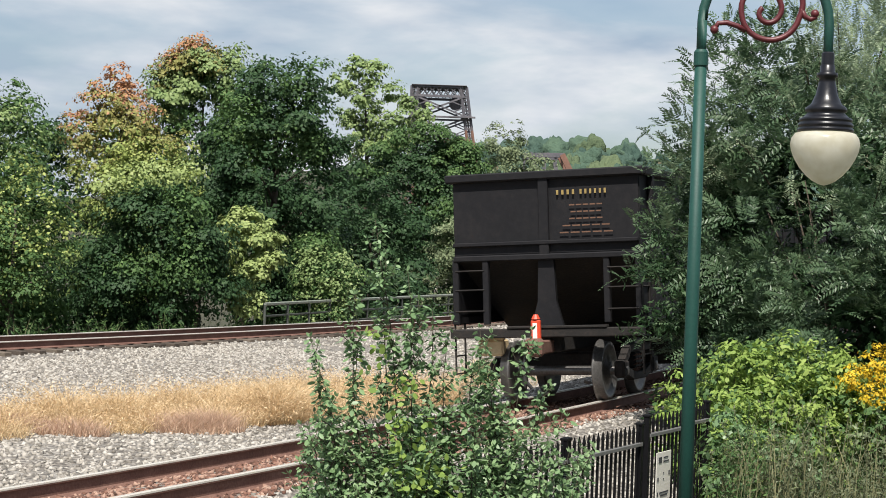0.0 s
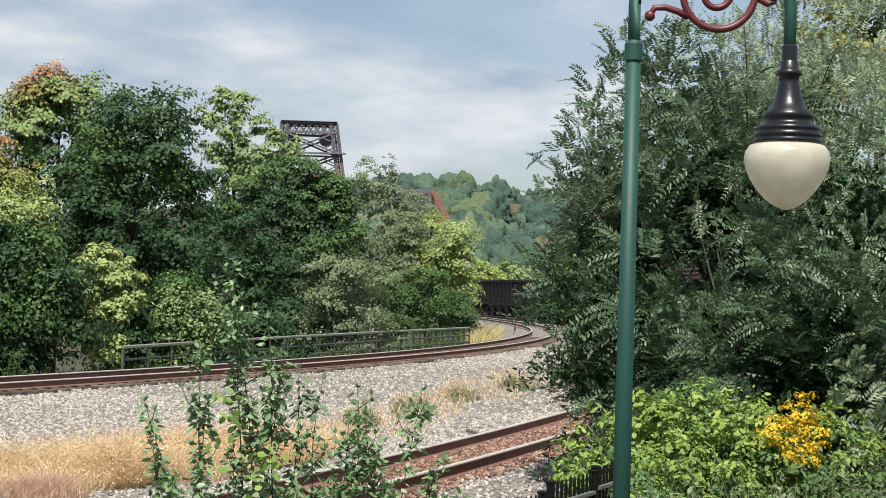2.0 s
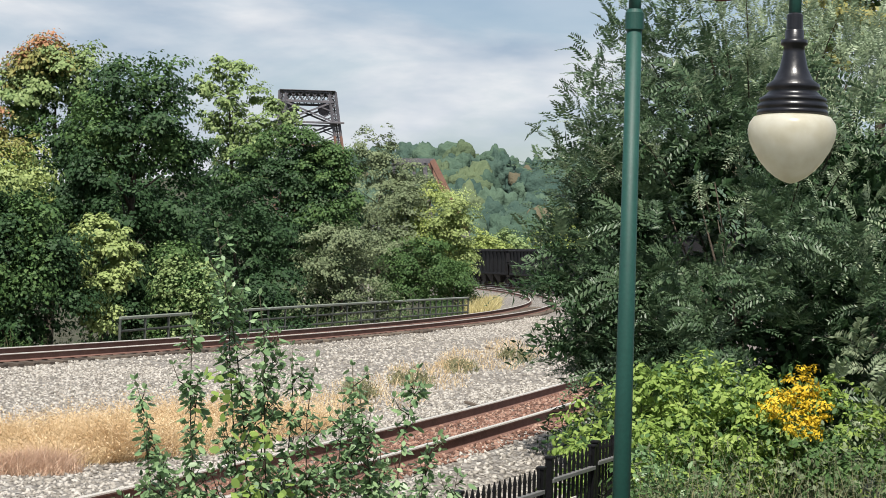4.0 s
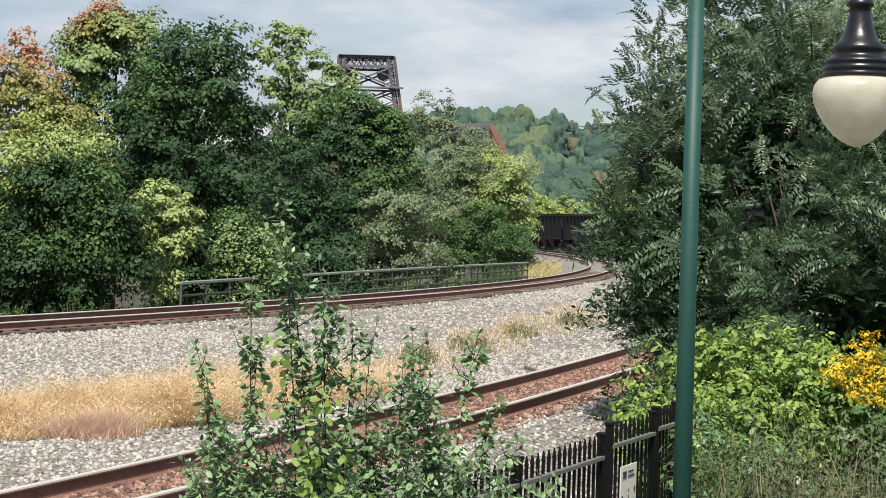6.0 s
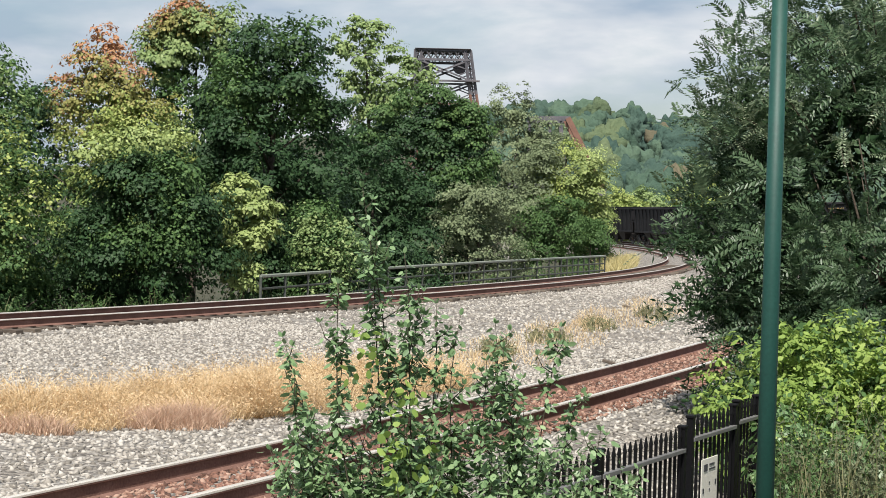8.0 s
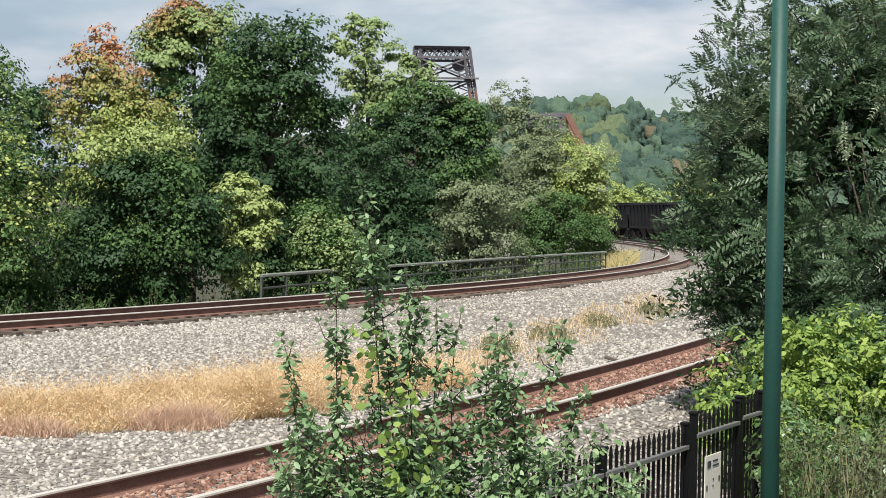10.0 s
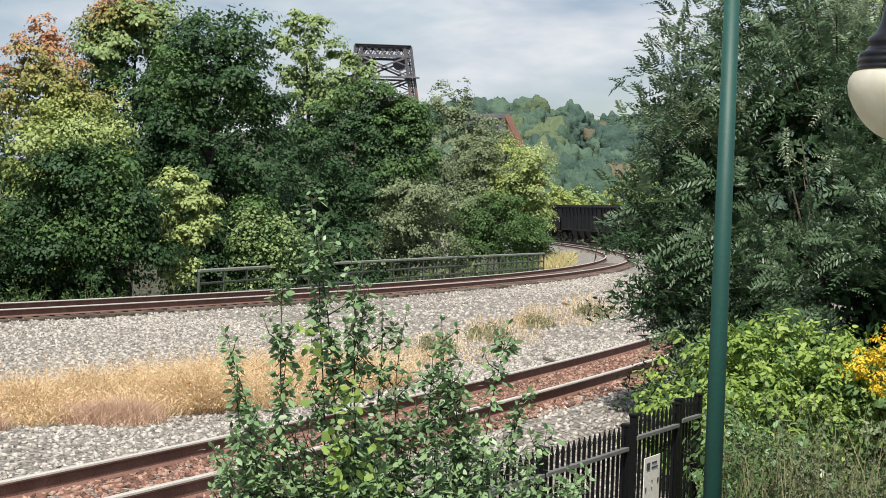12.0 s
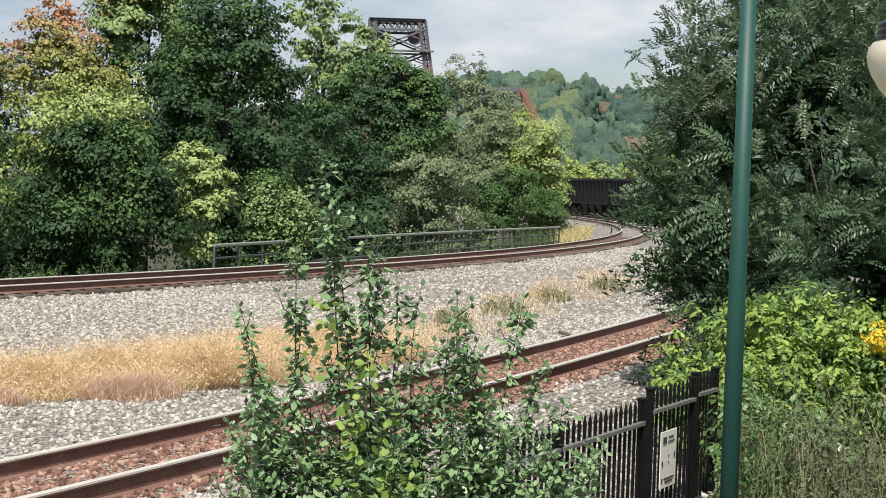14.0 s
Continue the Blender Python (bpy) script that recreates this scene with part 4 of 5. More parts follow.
    # truss span: top chord and sloping end post
    span = thing("bridge_truss", "rust-brown steel truss span with sloping end post", "bridge", Matrix.Translation((-1.0, 0, -3.2)))
    for y in (300.0, 308.0):
        part("top_chord", beam(bmesh.new(), (7.0, y, 22.9), (14.2, y, 23.1), 0.8), M_STEEL, span)
        part("end_post", beam(bmesh.new(), (14.0, y, 23.2), (20.5, y, 11.0), 1.3, 1.0), M_REDSTEEL, span)
        for k in range(4):
            x = 7.4 + 1.8 * k
            part("web_member", beam(bmesh.new(), (x, y, 22.8), (x + (1.6 if k % 2 else 0), y, 12.0), 0.35), M_STEEL, span)
        part("bottom_chord", beam(bmesh.new(), (-10, y, 11.0), (20.5, y, 11.0), 0.9), M_STEEL, span)
    for x in (8.5, 11.5, 14.2):
        part("cross_strut", beam(bmesh.new(), (x, 300, 23.3), (x, 308, 23.3), 0.4), M_STEEL, span)
    for y in (300, 308):
        for x in (-10, 20.3):
            part("pier_leg", beam(bmesh.new(), (x, y, -2), (x, y, 11), 1.6), M_STEEL, span)


build_tower()


# ---- shed ----
def build_shed():
    X, Y, z0, z1 = 5.72, 17.0, -0.72, 2.05
    shed = thing("shed", "cream lap-sided shed with dark blue skirting among weeds", "shed", Matrix.Translation((X, Y, z0)) @ Matrix.Rotation(radians(-33), 4, "Z"))
    h = z1 - z0
    W, D = 3.4, 3.2
    part("wall", box(bmesh.new(), (W / 2, D / 2, h / 2), (W - 0.06, D - 0.06, h)), M_SIDING, shed)
    for k in range(19):
        z = 0.52 + k * 0.118
        if z > h - 0.05:
            break
        bm = bmesh.new()
        for (ax, ay, bx, by, nx, ny) in ((0.09, 0.03, W - 0.09, 0.03, 0, -1), (0.03, 0.09, 0.03, D - 0.09, -1, 0)):
            o = 0.024
            vs = [(ax, ay, z + 0.122), (bx, by, z + 0.122), (bx + nx * o, by + ny * o, z), (ax + nx * o, ay + ny * o, z)]
            quad(bm, [vs[0], vs[3], vs[2], vs[1]])
            quad(bm, [vs[3], (ax, ay, z), (bx, by, z), vs[2]])
        part("siding_board", bm, M_SIDING, shed)
    for x, y in ((0.04, 0.04), (W - 0.04, 0.04), (0.04, D - 0.04)):
        part("corner_board", box(bmesh.new(), (x, y, h / 2 + 0.22), (0.13, 0.13, h - 0.44), bevel=0.008), M_CREAMTRIM, shed)
    part("skirting", box(bmesh.new(), (W / 2, D / 2, 0.22), (W + 0.04, D + 0.04, 0.44), bevel=0.01), M_NAVY, shed)
    bm = bmesh.new()
    for y0, y1 in ((-0.25, D / 2), (D / 2, D + 0.25)):
        za, zb = (h - 0.02, h + 0.35) if y0 < 0 else (h + 0.35, h - 0.02)
        lo = [(0.0, y0, za), (W + 0.25, y0, za), (W + 0.25, y1, zb), (0.0, y1, zb)]
        quad(bm, [(a, b, c + 0.06) for a, b, c in lo])
        quad(bm, lo[::-1])
    part("roof", bm, M_ROOF, shed)
    part("latch", box(bmesh.new(), (0.42, -0.03, 1.55), (0.06, 0.04, 0.16), bevel=0.01), M_RUST, shed)


build_shed()


# ---- plants ----
def blob(x, y, z, r, rz=None, ry=None):
    return (x, y, z, r, ry or r, rz or r)


def lumps(seed, c, r, n, size):
    """Smaller rounded masses spread over a large one."""
    rng = np.random.default_rng(seed)
    out = [(c[0], c[1], c[2], r[0] * 0.82, r[1] * 0.82, r[2] * 0.86)]
    for d in unit(rng, n):
        s = size * rng.uniform(0.7, 1.3)
        out.append((c[0] + d[0] * r[0] * 0.8, c[1] + d[1] * r[1] * 0.8, c[2] + d[2] * r[2] * 0.84, s, s, s * 0.85))
    return out


G = -2.9
tree("tree", "tall dark green broadleaf tree with dense crown", (-7.2, 55, G), (-7.2, 55, 6.6), 0.28, None,
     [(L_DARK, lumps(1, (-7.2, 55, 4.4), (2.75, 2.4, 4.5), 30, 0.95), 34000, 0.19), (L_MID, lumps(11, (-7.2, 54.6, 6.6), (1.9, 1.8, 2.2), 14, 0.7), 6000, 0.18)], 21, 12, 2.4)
def build_maple():
    """Cone-shaped maple that turns from green through ochre to red towards its top."""
    rng = np.random.default_rng(222)
    base = Vector((-12.0, 54, G))
    t = thing("tree", "autumn maple with red top over yellow-green leaves", "tree", Matrix.Translation(base))
    attach("trunk", limbs_mesh(rng, "trunk", (0, 0, 0), (-0.4, 0, 10.0), 0.22, 13, 2.2), t)
    blobs = [(-0.55, 0, 10.7, 0.35, 0.4, 0.75), (-0.15, -0.2, 10.1, 0.4, 0.5, 0.7), (-1.0, -0.2, 10.0, 0.4, 0.5, 0.6), (-0.5, 0, 9.5, 1.35, 1.1, 0.9), (0.3, -0.2, 9.2, 0.8, 0.8, 0.6), (-1.5, -0.2, 8.9, 0.7, 0.8, 0.7), (-0.3, 0, 8.5, 2.0, 1.5, 1.0), (0.9, -0.3, 8.0, 1.3, 1.2, 0.8), (1.6, -0.3, 7.2, 1.0, 1.0, 0.7)]
    blobs += lumps(223, (-0.1, 0, 7.2), (2.3, 1.9, 1.6), 16, 0.6) + lumps(224, (0.1, 0, 4.6), (2.3, 1.9, 2.2), 16, 0.7)
    P, N = crown_arrays(rng, blobs, 44000, 0.45, ragged=0.4)
    n = len(P)
    N = N / np.linalg.norm(N, axis=1, keepdims=True) + rng.normal(size=(n, 3)) * 0.26
    A = np.cross(N, unit(rng, n)) + np.array([0, 0, -0.25])
    S = 0.12 * rng.uniform(0.6, 1.35, n)
    h = P[:, 2] - 0.25 * P[:, 0] + rng.normal(size=n) * 0.45 + 0.5 * np.sin(2.1 * P[:, 0] + 1.3 * P[:, 2])
    for lo, hi, mat in ((-99, 6.0, L_GREENGOLD), (6.0, 8.4, L_GOLDGREEN), (8.4, 9.9, L_OCHRE), (9.9, 99, L_RED)):
        k = (h >= lo) & (h < hi)
        attach("crown", leaf_mesh("crown", P[k], A[k], N[k], S[k], mat, 0.7), t)


build_maple()
tree("tree", "green tree with reddish-brown top shoots", (-10.6, 60, G), (-10.6, 60, 7.4), 0.24, None,
     [(L_MID, lumps(3, (-10.5, 60, 4.8), (2.2, 2.0, 4.4), 20, 0.8), 15000, 0.20), (L_POPLAR, [blob(-10.4, 59.6, 8.4, 1.3, 1.0), blob(-11.7, 59.5, 7.8, 1.1, 1.0), blob(-9.6, 59.6, 8.9, 0.6, 0.8)], 4200, 0.19), (L_OCHRE, [blob(-10.9, 59.4, 9.0, 0.7, 0.7), blob(-10.2, 59.4, 9.1, 0.4, 0.6), blob(-11.8, 59.4, 8.4, 0.5), blob(-11.4, 59.3, 8.9, 0.4, 0.5)], 2000, 0.19), (L_RED, [blob(-10.8, 59.2, 9.5, 0.4, 0.3), blob(-11.6, 59.2, 9.0, 0.3, 0.3)], 420, 0.18)], 23, 10, 2.0)
tree("tree", "mid-green tree at the wood's edge", (-15.4, 49, G), (-15.4, 49, 5.6), 0.26, None,
     [(L_MID, lumps(4, (-15.6, 49, 3.0), (2.5, 2.2, 4.3), 26, 0.9), 18000, 0.18), (L_POPLAR, lumps(41, (-15.2, 48.6, 4.4), (1.8, 1.6, 2.6), 14, 0.7), 2600, 0.17)], 24, 10, 2.2)
tree("tree", "dense dark tree at the wood's edge", (-19.2, 48, G), (-19.2, 48, 7.0), 0.28, None,
     [(L_MID, lumps(5, (-19.0, 48, 4.0), (2.8, 2.4, 4.8), 24, 1.0), 20000, 0.19)], 25, 10, 2.2)
tree("tree", "dense dark tree at the wood's edge", (-23.2, 49, G), (-23.2, 49, 7.4), 0.28, None,
     [(L_DARK, lumps(55, (-23.2, 49, 4.0), (2.8, 2.4, 4.6), 20, 1.0), 12000, 0.21)], 26, 8, 2.2)
# Shade of the deep wood is put into these trees' dark leaf colour.
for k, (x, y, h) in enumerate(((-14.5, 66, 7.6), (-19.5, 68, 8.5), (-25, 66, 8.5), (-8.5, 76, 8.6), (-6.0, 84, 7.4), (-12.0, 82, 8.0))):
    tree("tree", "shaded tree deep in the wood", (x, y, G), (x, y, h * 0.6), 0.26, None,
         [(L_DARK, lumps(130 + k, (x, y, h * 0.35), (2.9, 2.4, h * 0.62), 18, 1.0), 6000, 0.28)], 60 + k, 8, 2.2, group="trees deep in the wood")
# Green and yellow leaves near the top put its sunlit cap into colour.
tree("tree", "low dark leafy tree in front of the autumn maple", (-9.7, 48.5, G), (-9.7, 48.5, 2.8), 0.18, None,
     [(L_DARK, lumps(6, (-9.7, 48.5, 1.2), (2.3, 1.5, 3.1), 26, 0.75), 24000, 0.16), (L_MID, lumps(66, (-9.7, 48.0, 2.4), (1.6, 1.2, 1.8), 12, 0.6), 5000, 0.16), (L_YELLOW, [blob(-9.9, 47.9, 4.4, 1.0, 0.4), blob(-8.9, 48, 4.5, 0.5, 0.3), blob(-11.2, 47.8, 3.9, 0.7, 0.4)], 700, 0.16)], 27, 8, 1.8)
tree("tree", "leafy green tree beside the railway", (-13.6, 46, G), (-13.6, 46, 3.2), 0.18, None,
     [(L_MID, lumps(7, (-13.6, 46, 1.6), (1.9, 1.5, 3.5), 24, 0.7), 14000, 0.16), (L_GOLDGREEN, lumps(71, (-13.5, 45.7, 2.6), (1.7, 1.2, 2.6), 16, 0.6), 1200, 0.16)], 28, 8, 1.6)
tree("tree", "pale poplar with loose leaves standing above the others", (-5.6, 76, G), (-5.6, 76, 9.6), 0.24, None,
     [(L_POPLAR, [blob(-6.3, 76, 10.7, 0.5, 0.8), blob(-5.5, 76, 10.5, 0.6, 0.9), blob(-6.9, 76, 9.8, 0.6), blob(-5.9, 76, 8.6, 1.2, 1.6), blob(-4.6, 76, 9.6, 0.5, 0.5), blob(-3.8, 76, 9.2, 0.5, 0.5), blob(-3.1, 76, 8.6, 0.5, 0.7), blob(-4.4, 76, 7.8, 1.2), blob(-5.2, 76.4, 6.6, 1.5, 1.3)], 6000, 0.24)], 29, 12, 1.8, 0.42, ragged=0.5)
# Lighter leaves on the right and top rim paint in the sunlit edge.
tree("tree", "round dark green maple with layered crown", (-2.75, 72, G), (-2.75, 72, 5.6), 0.30, None,
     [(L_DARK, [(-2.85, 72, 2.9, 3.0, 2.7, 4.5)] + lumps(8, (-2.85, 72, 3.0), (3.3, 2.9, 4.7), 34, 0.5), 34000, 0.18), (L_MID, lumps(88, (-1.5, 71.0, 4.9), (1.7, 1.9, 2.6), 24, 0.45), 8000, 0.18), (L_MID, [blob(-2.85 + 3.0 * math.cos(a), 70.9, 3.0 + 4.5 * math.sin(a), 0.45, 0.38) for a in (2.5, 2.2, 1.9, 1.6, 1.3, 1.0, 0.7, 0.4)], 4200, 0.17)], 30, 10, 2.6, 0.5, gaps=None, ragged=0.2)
tree("shrub", "grey-green rounded shrub behind the railing", (-0.5, 69, G + 0.5), (-0.5, 69, 1.8), 0.14, None,
     [(L_OLIVE, lumps(9, (-0.5, 69, 1.0), (2.55, 1.8, 2.9), 26, 0.7), 23000, 0.15)], 31, 8, 1.8)
tree("tree", "wispy grey-green tree with thin feathery top", (1.40, 100, G), (1.40, 100, 7.6), 0.22, None,
     [(L_OLIVE, [blob(0.7, 100, 8.9, 1.3, 1.9), blob(1.75, 100, 7.4, 0.9, 1.5), blob(1.20, 100, 5.8, 2.3, 2.8), blob(2.80, 100, 5.6, 1.8, 2.4), blob(1.60, 100, 2.6, 2.9, 2.8)], 26000, 0.20)], 32, 12, 2.2, ragged=0.4)
tree("tree", "yellowing green tree at the bend of the line", (4.25, 98, G), (4.25, 98, 6.2), 0.22, None,
     [(L_GOLDGREEN, lumps(10, (4.5, 98, 3.9), (2.4, 2.2, 2.9), 22, 0.75), 15000, 0.19), (L_YELLOW, [blob(6.2, 96.8, 4.0, 1.1, 1.6), blob(5.6, 96.4, 5.6, 0.9, 1.0), blob(6.2, 97.0, 2.6, 0.8, 1.2), blob(5.8, 97.0, 1.2, 0.8, 1.0), blob(4.8, 96.0, 4.2, 0.8, 0.9)], 6000, 0.18), (L_OLIVE, lumps(105, (3.05, 96.5, 3.6), (2.0, 1.6, 3.2), 16, 0.7), 9000, 0.18), (L_MID, lumps(101, (3.65, 95, 1.2), (2.6, 2.0, 2.6), 20, 0.7), 15000, 0.18)], 33, 8, 2.2)
tree("shrub", "green bush at the bend of the line", (5.50, 93, G + 0.6), (5.50, 93, 1.4), 0.10, None,
     [(L_MID, lumps(102, (5.40, 93, 0.7), (1.5, 1.4, 2.2), 16, 0.5), 10000, 0.15)], 34, 6, 1.2)
tree("shrub", "bright yellow-green sapling in sunlight", (-7.5, 49.5, G), (-7.5, 49.5, 1.8), 0.09, None,
     [(L_YELLOW, [blob(-7.35, 49.5, 2.9, 0.8, 0.5), blob(-6.75, 49.4, 2.4, 0.6, 0.32), blob(-8.0, 49.4, 2.2, 0.75, 0.5), blob(-7.05, 49.3, 1.5, 0.7, 0.42), blob(-7.75, 49.3, 1.1, 0.7, 0.5), blob(-7.15, 49.3, 0.5, 0.5, 0.4), blob(-6.6, 49.2, 1.9, 0.45, 0.25)], 7000, 0.17)], 35, 7, 0.9, 0.32)
tree("shrub", "small mid-green bush under the tall trees", (-5.2, 52, G), (-5.2, 52, 1.2), 0.09, None,
     [(L_MID, lumps(103, (-5.2, 52, 1.0), (1.0, 0.8, 1.8), 14, 0.4), 6000, 0.15), (L_POPLAR, lumps(113, (-5.1, 51.6, 1.3), (0.9, 0.7, 1.6), 12, 0.35), 2600, 0.14)], 36, 6, 0.8)
# Dark filler tree: the shaded gap rendered by its leaf colour.
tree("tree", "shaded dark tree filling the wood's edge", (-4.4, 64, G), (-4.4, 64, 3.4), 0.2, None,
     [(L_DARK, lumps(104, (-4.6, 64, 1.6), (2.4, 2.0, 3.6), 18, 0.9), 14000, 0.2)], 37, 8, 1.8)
# Low growth added as dark fill; its leaf colour stands for shade.
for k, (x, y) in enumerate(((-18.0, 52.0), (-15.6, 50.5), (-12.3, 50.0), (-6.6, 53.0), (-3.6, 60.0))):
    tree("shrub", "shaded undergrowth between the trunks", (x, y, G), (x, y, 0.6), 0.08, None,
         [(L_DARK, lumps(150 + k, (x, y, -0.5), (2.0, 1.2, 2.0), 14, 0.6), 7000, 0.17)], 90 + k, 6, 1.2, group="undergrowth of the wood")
for k, (x, y, h) in enumerate(((14.5, 196, 5.2), (19.0, 204, 5.8), (24.0, 196, 8.5), (29, 190, 9.5))):
    tree("tree", "leafy tree beyond the bend of the line", (x, y, -0.6), (x, y, h * 0.8), 0.25, None,
         [(L_POPLAR if k % 2 else L_GOLDGREEN, lumps(110 + k, (x, y, h * 0.45), (3.4, 2.6, h * 0.55), 14, 1.3), 7000, 0.42)], 40 + k, 7, 2.6, 0.9, group="trees beyond the bend")
tree("tree", "tall dark tree standing beyond the feathery tree", (13.2, 42, -0.9), (13.2, 42, 10.0), 0.3, None,
     [(L_MID, lumps(120, (13.0, 42, 6.6), (3.2, 2.8, 4.4), 22, 1.1), 15000, 0.2), (L_OCHRE, [blob(12.2, 41, 9.4, 1.4), blob(11.4, 41, 8.2, 1.0)], 2600, 0.2)], 46, 10, 2.6)


def frond_mesh(name, rng, P, D, length, mat, pairs=9, leaflet=0.30, sag=0.30, face=(0, 0, 1.0)):
    """Feathery leaves: leaflets in pairs along a drooping stalk."""
    n = len(P)
    D = D / np.linalg.norm(D, axis=1, keepdims=True)
    L = length * rng.uniform(0.6, 1.25, (n, 1))
    side = np.cross(D, np.array(face) + rng.normal(size=(n, 3)) * 0.35)
    side /= np.linalg.norm(side, axis=1, keepdims=True) + 1e-9
    up = np.cross(side, D)
    pos, al, no, sz = [], [], [], []
    for k in range(pairs):
        f = (k + 0.7) / pairs
        base = P + D * L * f - np.array([0, 0, 1.0]) * L * sag * f * f
        for s in (-1, 1):
            pos.append(base)
            al.append(side * s + D * 0.55 - up * 0.15 + rng.normal(size=(n, 3)) * 0.12)
            no.append(up + rng.normal(size=(n, 3)) * 0.25)
            sz.append((L[:, 0] * leaflet * (1.1 - 0.6 * abs(f - 0.35))))
    return leaf_mesh(name, np.concatenate(pos), np.concatenate(al), np.concatenate(no), np.concatenate(sz), mat, 0.36, 0.1)


def build_feathery_tree():
    rng = np.random.default_rng(77)
    base = Vector((5.25, 21.4, -0.9))
    t = thing("tree", "large feathery-leaved tree with drooping fronds beside the track", "tree", Matrix.Translation(base))
    bm = bmesh.new()
    tips = []
    for j in range(26):
        a = j * 2.4
        ln = rng.uniform(0.35, 1.0)
        top = Vector((math.cos(a) * 2.3 * ln, math.sin(a) * 2.2 * ln, rng.uniform(2.0, 5.3) * (1.1 - 0.30 * ln)))
        mid = Vector((top.x * 0.42, top.y * 0.42, top.z * 0.62))
        tube(bm, [(math.cos(a) * 0.12, math.sin(a) * 0.12, 0), mid * 0.5 + Vector((0, 0, 0.2)), mid, top], [0.05, 0.036, 0.022, 0.006], 6)
    part("trunk", bm, M_BARK, t, smooth=True)
    blobs = lumps(78, (0.28, 0, 3.2), (2.45, 2.3, 3.5), 44, 0.72) + [(-1.4, -0.8, 2.3, 0.75, 0.8, 1.1), (-1.75, -0.3, 3.6, 0.7, 0.8, 1.3), (-0.8, -0.6, 5.9, 1.1, 1.0, 0.9), (0.9, -0.8, 6.5, 1.3, 1.0, 0.9), (0.6, -0.5, 1.3, 2.0, 1.8, 1.1), (-1.95, -0.6, 2.9, 0.5, 0.7, 1.0), (-2.15, -0.5, 4.7, 0.6, 0.6, 0.8), (-2.5, -0.5, 3.1, 0.5, 0.7, 0.8), (-2.35, -0.5, 2.4, 0.45, 0.6, 0.5), (-2.3, -0.4, 4.1, 0.5, 0.6, 0.8), (-2.1, -0.3, 5.1, 0.65, 0.7, 0.9), (-1.7, -0.3, 6.0, 0.6, 0.6, 0.7), (2.2, -0.6, 1.6, 1.2, 1.2, 1.2), (0.2, -1.7, 2.6, 1.5, 0.6, 1.6)]
    P, N = crown_arrays(rng, blobs, 14500, 0.40, inner=0.15, ragged=0.30)
    keep = (hollows(rng, P, 1.9) > -0.25) | (P[:, 0] < -1.3)
    P, N = P[keep], N[keep]
    D = N + rng.normal(size=N.shape) * 0.45
    # Upper right of the crown takes the lighter copy: sunlit top by colour.
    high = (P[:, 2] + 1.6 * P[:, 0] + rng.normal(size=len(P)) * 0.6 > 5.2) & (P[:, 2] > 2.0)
    attach("crown", frond_mesh("crown", rng, P[~high], D[~high], 0.31, L_LOCUST, 8, 0.25), t)
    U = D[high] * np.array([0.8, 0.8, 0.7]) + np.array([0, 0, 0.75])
    attach("upper_crown", frond_mesh("upper_crown", rng, P[high], U, 0.40, L_LOCUST_LIT, 10, 0.17, 0.2), t, "silvery fine-leaved upper sprays coloured as if sunlit")
    # branch tips on the open side, each with a fan of long arching fronds
    P, D = [], []
    for k in range(64):
        th, ze = rng.uniform(-2.7, -0.3), rng.uniform(1.5, 5.6)
        rad = 2.62 * math.sqrt(max(0.1, 1 - ((ze - 3.1) / 3.9) ** 2)) * rng.uniform(0.92, 1.03)
        tip = np.array([0.3 + math.cos(th) * rad, math.sin(th) * rad, ze])
        out = np.array([math.cos(th) + rng.normal() * 0.6, math.sin(th) * 0.45, rng.uniform(0.35, 1.1)])
        out /= np.linalg.norm(out)
        across = np.cross(out, np.array([0, -1.0, 0.2]))
        for f in np.linspace(0, 1, 9):
            P.append(tip + out * (0.5 * f - 0.25))
            D.append(out * (0.45 + 0.9 * f) + across * rng.choice((-1, 1)) * (1.1 - 0.8 * f) + rng.normal(size=3) * 0.12)
    P, D = np.array(P), np.array(D)
    # Fans towards the right are coloured as lit, the others as unlit.
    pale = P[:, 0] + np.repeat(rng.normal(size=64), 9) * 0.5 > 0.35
    for kind_of, mat in ((pale, L_LOCUST_LIT), (~pale, L_LOCUST)):
        attach("long_fronds", frond_mesh("long_fronds", rng, P[kind_of], D[kind_of], 0.52, mat, 11, 0.19, 0.4, (0, -0.8, 0.6)), t, "pale arching fronds coloured as if sunlit" if mat is L_LOCUST_LIT else "")
    # Dark leaves inside the crown: its inner shade given by leaf colour.
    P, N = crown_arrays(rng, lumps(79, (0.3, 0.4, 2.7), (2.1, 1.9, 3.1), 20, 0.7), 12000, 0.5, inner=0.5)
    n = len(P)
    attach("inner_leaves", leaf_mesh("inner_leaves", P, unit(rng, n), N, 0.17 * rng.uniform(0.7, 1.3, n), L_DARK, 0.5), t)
    # Dark leaves on the left flank, shade put into their colour.
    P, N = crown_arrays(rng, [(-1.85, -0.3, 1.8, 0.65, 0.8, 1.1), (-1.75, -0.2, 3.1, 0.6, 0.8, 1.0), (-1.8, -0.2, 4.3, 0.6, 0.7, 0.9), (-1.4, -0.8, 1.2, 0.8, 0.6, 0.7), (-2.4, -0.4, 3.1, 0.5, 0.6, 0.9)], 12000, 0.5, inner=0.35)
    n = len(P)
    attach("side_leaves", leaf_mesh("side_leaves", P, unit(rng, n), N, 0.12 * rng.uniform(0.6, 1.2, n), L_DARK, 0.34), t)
    # long sprays that stand out of the outline
    bm = bmesh.new()
    SP, SD = [], []
    for k in range(64):
        d = unit(rng, 1)[0]
        d[2] = abs(d[2]) * 0.8 + 0.22
        p = np.array([0, 0, 3.1]) + d * np.array([2.05, 1.9, 3.0])
